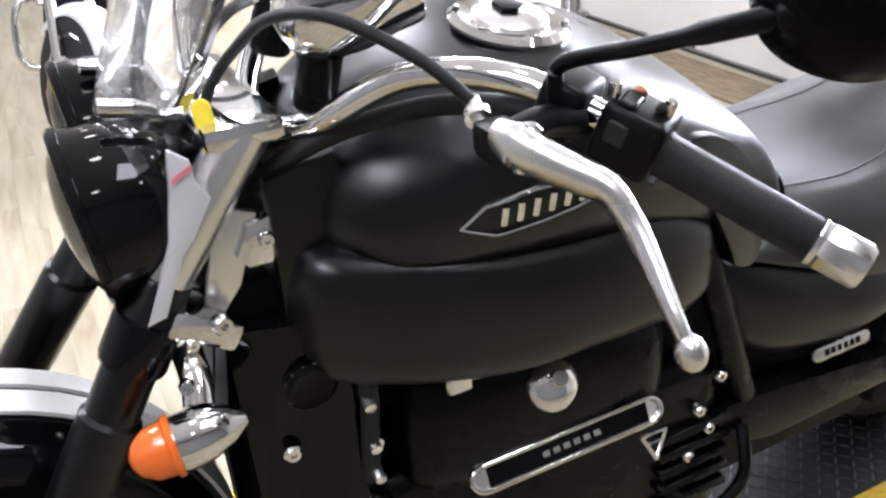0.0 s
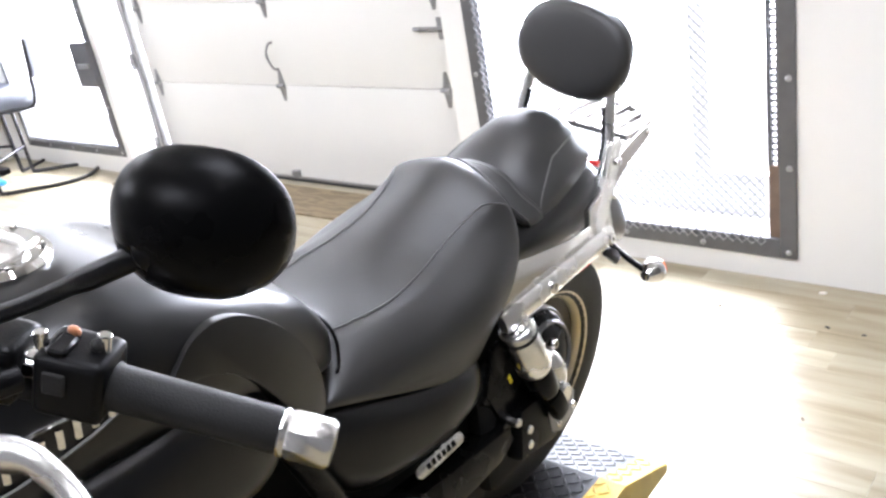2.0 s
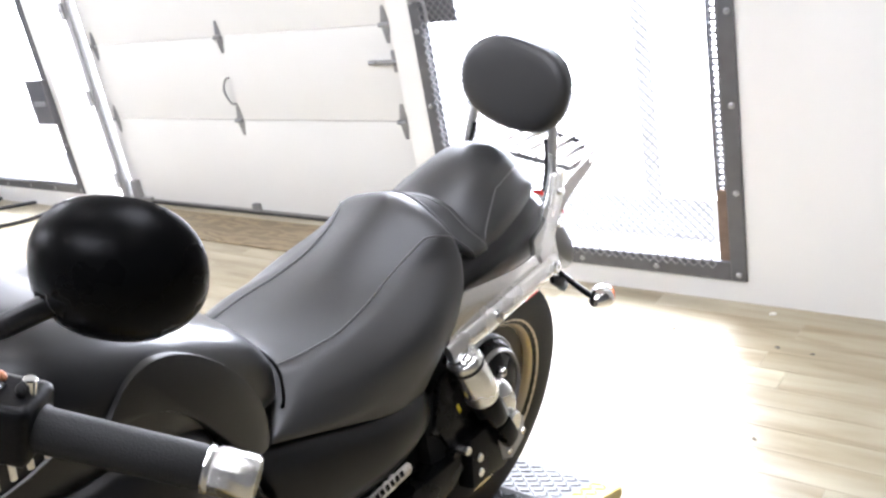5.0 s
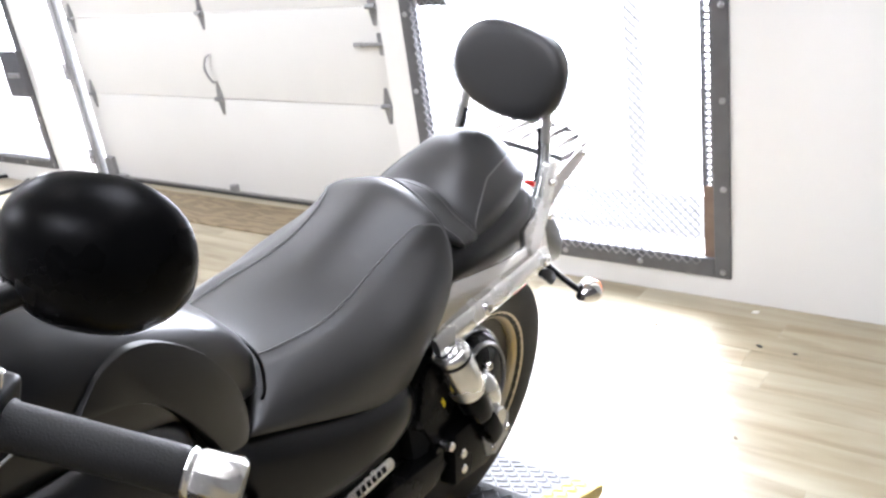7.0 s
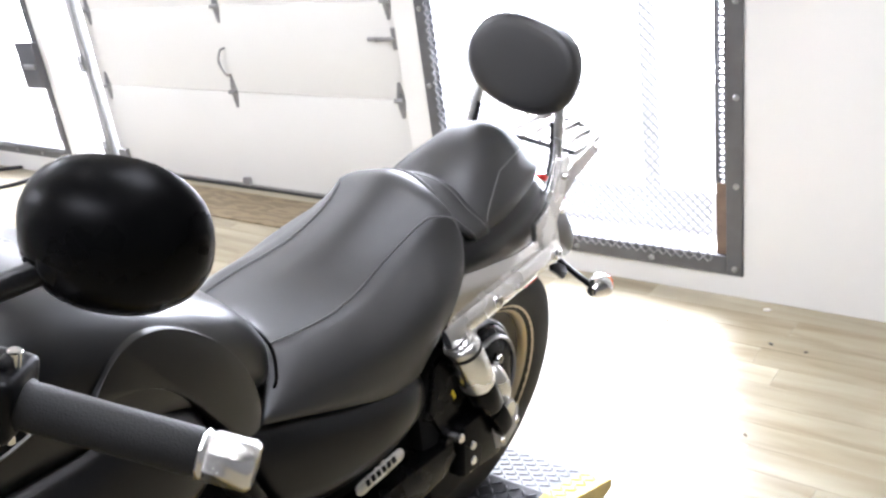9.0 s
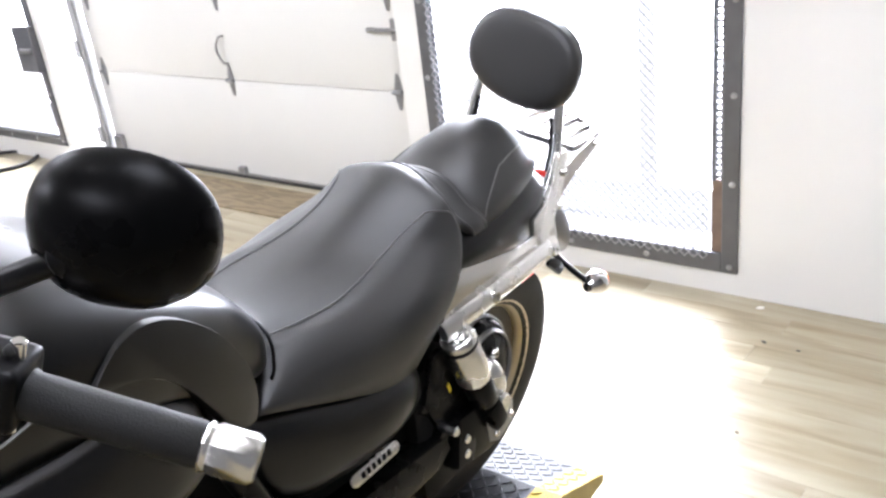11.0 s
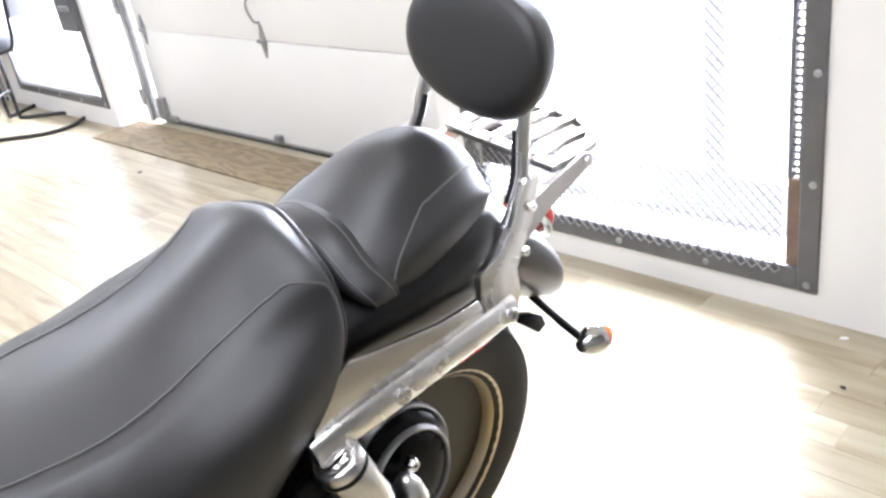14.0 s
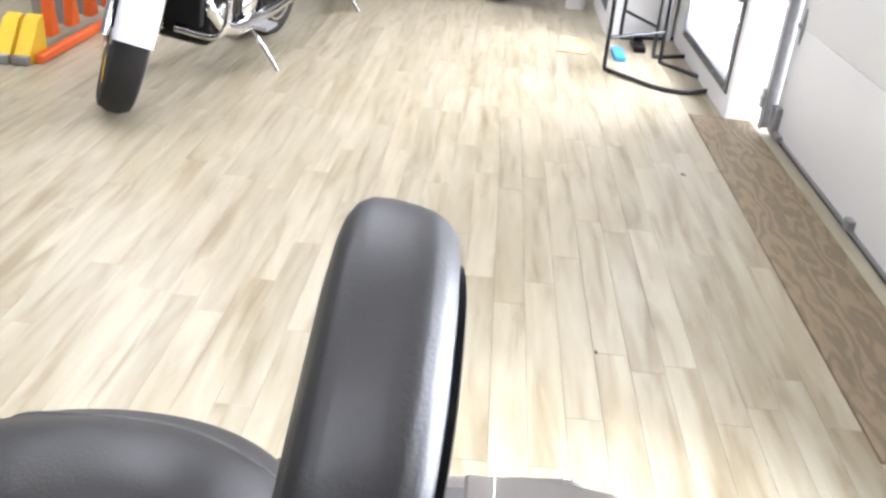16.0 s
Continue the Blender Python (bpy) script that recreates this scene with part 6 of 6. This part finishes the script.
# ---------------------------------------------------------------- parked motorcycles
def parked_bike(name, label, paint, tank_paint, seat_top=0.72, steer=32):
    """A road motorcycle, front towards +x, wheels on z = 0."""
    b = thing(name, (0, 0, 0), label, "motorcycle", "parked motorcycles")

    def tyre_wheel(x, R, w, rr):
        m = plane_m((x, 0, R), (1, 0, 0), (0, 0, 1))
        h = w / 2
        bm = B()
        lathe(bm, [(rr, -h * 0.85), (R - 0.05, -h), (R - 0.02, -h * 0.85), (R, -h * 0.3), (R, h * 0.3), (R - 0.02, h * 0.85), (R - 0.05, h), (rr, h * 0.85)], m, 40)
        t = part("wheel", bm, M["tyre"], b, "black tyre on a bright spoked rim")
        bm = B()
        lathe(bm, [(rr - 0.025, -h * 0.8), (rr + 0.004, -h * 0.9), (rr + 0.004, h * 0.9), (rr - 0.025, h * 0.8), (rr - 0.03, 0), (rr - 0.025, -h * 0.8)], m, 36)
        part("rim", bm, M["chrome"], t)
        bm = B()
        lathe(bm, [(0.0, -h), (0.04, -h), (0.05, -h * 0.4), (0.05, h * 0.4), (0.04, h), (0.0, h)], m, 18)
        part("hub", bm, M["brushed"], t)
        for k in range(8):
            a = 2 * math.pi * k / 8
            bm = B()
            rod(bm, m @ Vector((0.04 * math.cos(a), 0.04 * math.sin(a), h * 0.3)), m @ Vector(((rr - 0.02) * math.cos(a), (rr - 0.02) * math.sin(a), 0)), 0.009, 6)
            part("spoke", bm, M["brushed"], t)
        bm = B()
        lathe(bm, [(0.06, h + 0.012), (0.115, h + 0.012), (0.115, h + 0.018), (0.06, h + 0.018), (0.06, h + 0.012)], m, 28)
        part("brake_disc", bm, M["brushed"], t)

    WB = 1.62
    tyre_wheel(WB, 0.33, 0.155, 0.215)
    front_wheel = b.children[-1]
    tyre_wheel(0.0, 0.31, 0.17, 0.205)

    def guard(x, R, a0, a1, w, nm):
        bm = B()
        rings = []
        for k in range(18):
            a = radians(a0 + (a1 - a0) * k / 17)
            sec = []
            for j in range(9):
                q = math.pi * j / 8
                dr = -0.06 * (1 - math.sin(q) ** 0.7)
                sec.append(Vector((x + (R + dr) * math.cos(a), w * math.cos(q), 0.32 + (R + dr) * math.sin(a))))
            sec += [p + Vector((-0.006 * math.cos(a), 0, -0.006 * math.sin(a))) for p in reversed(sec)]
            rings.append(sec)
        rings_mesh(bm, rings)
        part(nm, bm, M[paint], b, "painted mudguard")

    guard(WB, 0.37, 20, 150, 0.085, "front_mudguard")
    guard(0.0, 0.37, 10, 160, 0.11, "rear_mudguard")
    for s in (-1, 1):
        bm = B()
        rod(bm, (WB - 0.01, s * 0.095, 0.32), (WB - 0.33, s * 0.095, 0.92), 0.026, 14)
        part("fork_leg", bm, M["chrome"], b, "bright fork leg")
        bm = B()
        sweep(bm, spline([(0.02, s * 0.17, 0.29), (0.5, s * 0.19, 0.27), (0.9, s * 0.18, 0.26), (1.08, s * 0.14, 0.38), (1.05, s * 0.08, 0.5)], 5), 0.036, 0.036, 12)
        part("exhaust", bm, M["chrome"], b, "chrome exhaust pipe")
        bm = B()
        rod(bm, (0.03, s * 0.12, 0.32), (-0.02, s * 0.13, 0.66), 0.03, 12)
        part("shock", bm, M["chrome"], b)
        bm = B()
        sweep(bm, spline([(1.22, s * 0.03, 0.30), (1.25, s * 0.26, 0.32), (1.23, s * 0.30, 0.45), (1.2, s * 0.26, 0.62), (1.17, s * 0.05, 0.66)], 5), 0.016, 0.016, 10)
        part("crash_bar", bm, M["chrome"], b, "chrome crash bar")
        bm = B()
        sweep(bm, spline([(WB - 0.36, 0, 1.0), (WB - 0.40, s * 0.15, 1.06), (WB - 0.46, s * 0.32, 1.07), (WB - 0.6, s * 0.40, 1.02)], 5), 0.013, 0.013, 10)
        part("handlebar", bm, M["chrome"], b)
        bm = B()
        ball(bm, (WB - 0.27, s * 0.20, 0.80), 0.035, 0.03, 0.03, None, 14, 10)
        part("turn_signal", bm, M["orange"], b, "orange turn signal")
        bm = B()
        box(bm, -0.34, 0.12, s * 0.21 - 0.07, s * 0.21 + 0.07, 0.36, 0.58, 0.04, 3)
        bag = part("side_bag", bm, M["leather"], b, "black side bag")
        bm = B()
        box(bm, -0.30, 0.08, s * 0.285 - 0.004, s * 0.285 + 0.004, 0.40, 0.43, 0.002, 1)
        part("bag_trim", bm, M["brushed"], bag)
    bm = B()
    rings_mesh(bm, [oval(0, y, z0, z1, w, 2.4, 22) for y, w, z0, z1 in ((0.55, 0.08, 0.72, 0.78), (0.62, 0.13, 0.68, 0.83), (0.8, 0.155, 0.67, 0.88), (1.0, 0.14, 0.68, 0.9), (1.12, 0.09, 0.72, 0.86), (1.15, 0.05, 0.76, 0.82))])
    bmesh.ops.rotate(bm, verts=bm.verts, cent=(0, 0, 0), matrix=Matrix.Rotation(radians(-90), 3, "Z"))
    part("fuel_tank", bm, M[tank_paint], b, "painted fuel tank")
    bm = B()
    rings_mesh(bm, [oval(0, y, z0, z1, w, 2.8, 22) for y, w, z0, z1 in ((-0.32, 0.06, 0.70, 0.76), (-0.25, 0.12, 0.68, 0.80), (0.0, 0.13, 0.67, seat_top + 0.08), (0.15, 0.14, 0.64, seat_top), (0.4, 0.15, 0.64, seat_top - 0.02), (0.58, 0.12, 0.66, seat_top + 0.02), (0.62, 0.08, 0.68, seat_top))])
    bmesh.ops.rotate(bm, verts=bm.verts, cent=(0, 0, 0), matrix=Matrix.Rotation(radians(-90), 3, "Z"))
    part("seat", bm, M["leather"], b, "black vinyl seat")
    bm = B()
    box(bm, 0.42, 1.12, -0.15, 0.15, 0.2, 0.44, 0.05, 3)
    eng2 = part("engine", bm, M["engine"], b, "black engine with bright covers")
    for a, xc in ((-24, 0.66), (24, 0.9)):
        bm = B()
        for k in range(9):
            box(bm, -0.085, 0.085, -0.11, 0.11, k * 0.024, k * 0.024 + 0.012, 0.004, 1, Matrix.Translation((xc, 0, 0.43)) @ Matrix.Rotation(radians(a), 4, "Y"))
        tagged(part("finned_cylinder", bm, M["zinc"], eng2), kind="stuff")
    for s in (-1, 1):
        bm = B()
        lathe(bm, [(0.0, 0.03), (0.08, 0.028), (0.10, 0.012), (0.105, 0.0)], towards((0.62, s * 0.145, 0.32), (0.62, s * 0.4, 0.32)), 26)
        part("engine_cover", bm, M["chrome"], eng2, "round chrome engine cover")
        bm = B()
        lathe(bm, [(0.0, 0.03), (0.06, 0.028), (0.075, 0.0)], towards((0.96, s * 0.145, 0.33), (0.96, s * 0.4, 0.33)), 22)
        part("engine_cover", bm, M["brushed"], eng2)
    bm = B()
    box(bm, 1.14, 1.19, -0.14, 0.14, 0.32, 0.68, 0.012, 2)
    part("radiator", bm, M["dark"], b)
    bm = B()
    lathe(bm, [(0.0, -0.13), (0.06, -0.11), (0.085, -0.05), (0.09, 0.0), (0.085, 0.01), (0.0, 0.014)], towards((WB - 0.22, 0, 0.92), (WB + 0.1, 0, 0.91)), 26)
    hl = part("headlight", bm, M["chrome"], b, "chrome headlight")
    bm = B()
    sweep(bm, spline([(0.66, 0.15, 0.24), (0.66, 0.26, 0.13), (0.68, 0.36, 0.025)], 4), 0.013, 0.013, 8)
    box(bm, 0.64, 0.74, 0.34, 0.40, 0.0, 0.012, 0.004, 1)
    part("side_stand", bm, M["brushed"], b, "bright side stand")
    bm = B()
    box(bm, 0.58, 0.74, 0.17, 0.30, 0.235, 0.26, 0.01, 2)
    part("footboard", bm, M["zinc"], b)
    # the front end stands on left lock, as a bike does on its side stand
    turn = Matrix.Translation((WB + 0.12, 0, 0)) @ Matrix.Rotation(radians(steer), 4, Vector((-0.4, 0, 0.917))) @ Matrix.Translation((-0.12 - WB, 0, 0))
    front = [front_wheel, *front_wheel.children]
    for ob in b.children:
        if ob.name.split(".")[0] in ("front_mudguard", "fork_leg", "handlebar", "headlight", "turn_signal"):
            front.append(ob)
    for ob in front:
        ob.data.transform(turn)
    return b


bike_a = parked_bike("parked_motorcycle", "silver and blue cruiser motorcycle on its side stand", "silver", "blue")


def place_bike(ob, fx, fy, heading, lean=-6, copy=False, size=1.0):
    """Puts the front wheel's foot at fx, fy."""
    m = Matrix.Translation((fx, fy, 0.012)) @ Matrix.Rotation(radians(heading), 4, "Z") @ Matrix.Rotation(radians(lean), 4, "X") @ Matrix.Scale(size, 4) @ Matrix.Translation((-1.62, 0, 0))
    if copy:
        return copy_thing(ob, m)
    ob.matrix_world = m
    return ob


place_bike(bike_a, -3.475, -2.84, -9)
bike_b = parked_bike("parked_motorcycle", "black and blue cruiser motorcycle parked in the row", "gloss", "blue")
place_bike(bike_b, -5.12, -2.74, -16)
bike_c = parked_bike("parked_motorcycle", "black cruiser motorcycle parked in the row", "gloss", "gloss")
place_bike(bike_c, -6.63, -2.45, -28)
place_bike(bike_c, -7.68, -2.36, -30, copy=True)
place_bike(bike_c, -6.75, -1.165, 14, copy=True, size=0.82)

# ---------------------------------------------------------------- orange wheel-stand rack with yellow feet
rackb = thing("stand_rack", (-5.4, -3.85, 0), "orange steel floor rail with grey uprights and yellow feet", "stand rack")
bm = B()
box(bm, -6.9, -4.60, -3.745, -3.70, 0.0, 0.05, 0.008, 1)
part("floor_rail", bm, M["orange_steel"], rackb)
for k in range(8):
    x = -4.95 - 0.26 * k
    bm = B()
    box(bm, x - 0.02, x + 0.02, -3.90, -3.83, 0.06, 1.3, 0.006, 1, Matrix.Translation((0, 0, 0)))
    part("upright", bm, M["zinc"], rackb)
    bm = B()
    extrude_outline(bm, [(-0.05, 0.0), (0.05, 0.0), (0.02, 0.2), (-0.02, 0.2)], 0.05, plane_m((x, -3.79, 0.06), (1, 0, 0), (0, 0, 1)))
    part("brace", bm, M["orange_steel"], rackb)
for y0 in (-3.752, -3.858):
    bm = B()
    extrude_outline(bm, [(-4.76, 0.0), (-4.565, 0.0), (-4.565, 0.045), (-4.70, 0.20), (-4.76, 0.22)], 0.085, plane_m((0, y0, 0.0), (1, 0, 0), (0, 0, 1)), 0.006)
    ft = part("yellow_foot", bm, M["yellow_steel"], rackb, "yellow foot with a grey end cap")
    bm = B()
    box(bm, -4.57, -4.54, y0 - 0.088, y0 + 0.003, 0.0, 0.05, 0.005, 1)
    part("end_cap", bm, M["zinc"], ft)
rackb.location += Vector((0.55, 0.2, 0))

# ---------------------------------------------------------------- crumbs on the floor
def floor_chip(x, y, size, turn, material, label):
    bm = B()
    extrude_outline(bm, [(-size, -size * 0.4), (size * 0.3, -size * 0.6), (size, 0.0), (size * 0.4, size * 0.5), (-size * 0.6, size * 0.35)], size * 0.35, Matrix.Translation((x, y, 0.0005)) @ Matrix.Rotation(radians(turn), 4, "Z"), size * 0.1)
    return solid("wood_chip", bm, M[material], label, "chip")


floor_chip(0.12, -0.057, 0.013, 20, "wall", "small white plaster chip on the floor by the wall")
floor_chip(-0.155, -0.254, 0.008, 70, "under", "small brown wood chip on the plank floor")
floor_chip(0.203, -0.27, 0.009, -30, "seal", "small dark crumb on the plank floor")
floor_chip(0.312, -0.278, 0.007, 10, "seal", "small dark crumb on the plank floor")
floor_chip(0.292, -0.765, 0.008, 130, "under", "small brown wood chip on the plank floor")
floor_chip(-1.854, -0.793, 0.009, 0, "seal", "small dark crumb on the plank floor")
floor_chip(-3.367, -0.282, 0.012, 45, "seal", "small dark crumb on the plank floor")

# ---------------------------------------------------------------- floor planks
PW, PL = 0.10, 0.92
plank_cache = {}


def plank_mesh(length, far=False):
    key = round(length, 2)
    if key not in plank_cache:
        bm = B()
        g = 0.0003
        x0, x1, y0, y1 = g, length - g, g, PW - g
        b = 0.0006
        low = [bm.verts.new(p) for p in ((x0, y0, -0.006), (x1, y0, -0.006), (x1, y1, -0.006), (x0, y1, -0.006))]
        mid = [bm.verts.new(p) for p in ((x0, y0, -b), (x1, y0, -b), (x1, y1, -b), (x0, y1, -b))]
        top = [bm.verts.new(p) for p in ((x0 + b, y0 + b, 0), (x1 - b, y0 + b, 0), (x1 - b, y1 - b, 0), (x0 + b, y1 - b, 0))]
        bm.faces.new(top)
        for k in range(4):
            j = (k + 1) % 4
            bm.faces.new((low[k], low[j], mid[j], mid[k]))
            bm.faces.new((mid[k], mid[j], top[j], top[k]))
        plank_cache[key] = mesh_of("plank", bm, M["floor"], 20)
    return plank_cache[key]


rng = random.Random(5)
verts, faces = [], []
count = 0
y = SOUTH
row = 0
while y < 0.34:
    x = WEST - rng.uniform(0, PL)
    while x < EAST:
        x0, x1 = max(x, WEST), min(x + PL, EAST)
        near = -4.9 < x0 < 1.2 and -2.0 < y and count < 300
        if x1 - x0 > 0.03:
            if near:
                ob = new("plank", plank_mesh(x1 - x0))
                ob.parent = floor
                ob.location = (x0, y, 0)
                count += 1
            else:
                n0 = len(verts)
                g, b = 0.0003, 0.0006
                for inset, z in ((g, -0.006), (g, -b), (g + b, 0)):
                    verts += [(x0 + inset, y + inset, z), (x1 - inset, y + inset, z), (x1 - inset, y + PW - inset, z), (x0 + inset, y + PW - inset, z)]
                faces.append((n0 + 8, n0 + 9, n0 + 10, n0 + 11))
                for lv in (0, 4):
                    for k in range(4):
                        j = (k + 1) % 4
                        faces.append((n0 + lv + k, n0 + lv + j, n0 + lv + 4 + j, n0 + lv + 4 + k))
        x += PL
    y += PW
    row += 1
me = bpy.data.meshes.new("far_planks")
me.from_pydata(verts, [], faces)
me.materials.append(M["floor_far"])
ob = new("far_planks", me)
ob.parent = floor
tagged(ob, kind="stuff")
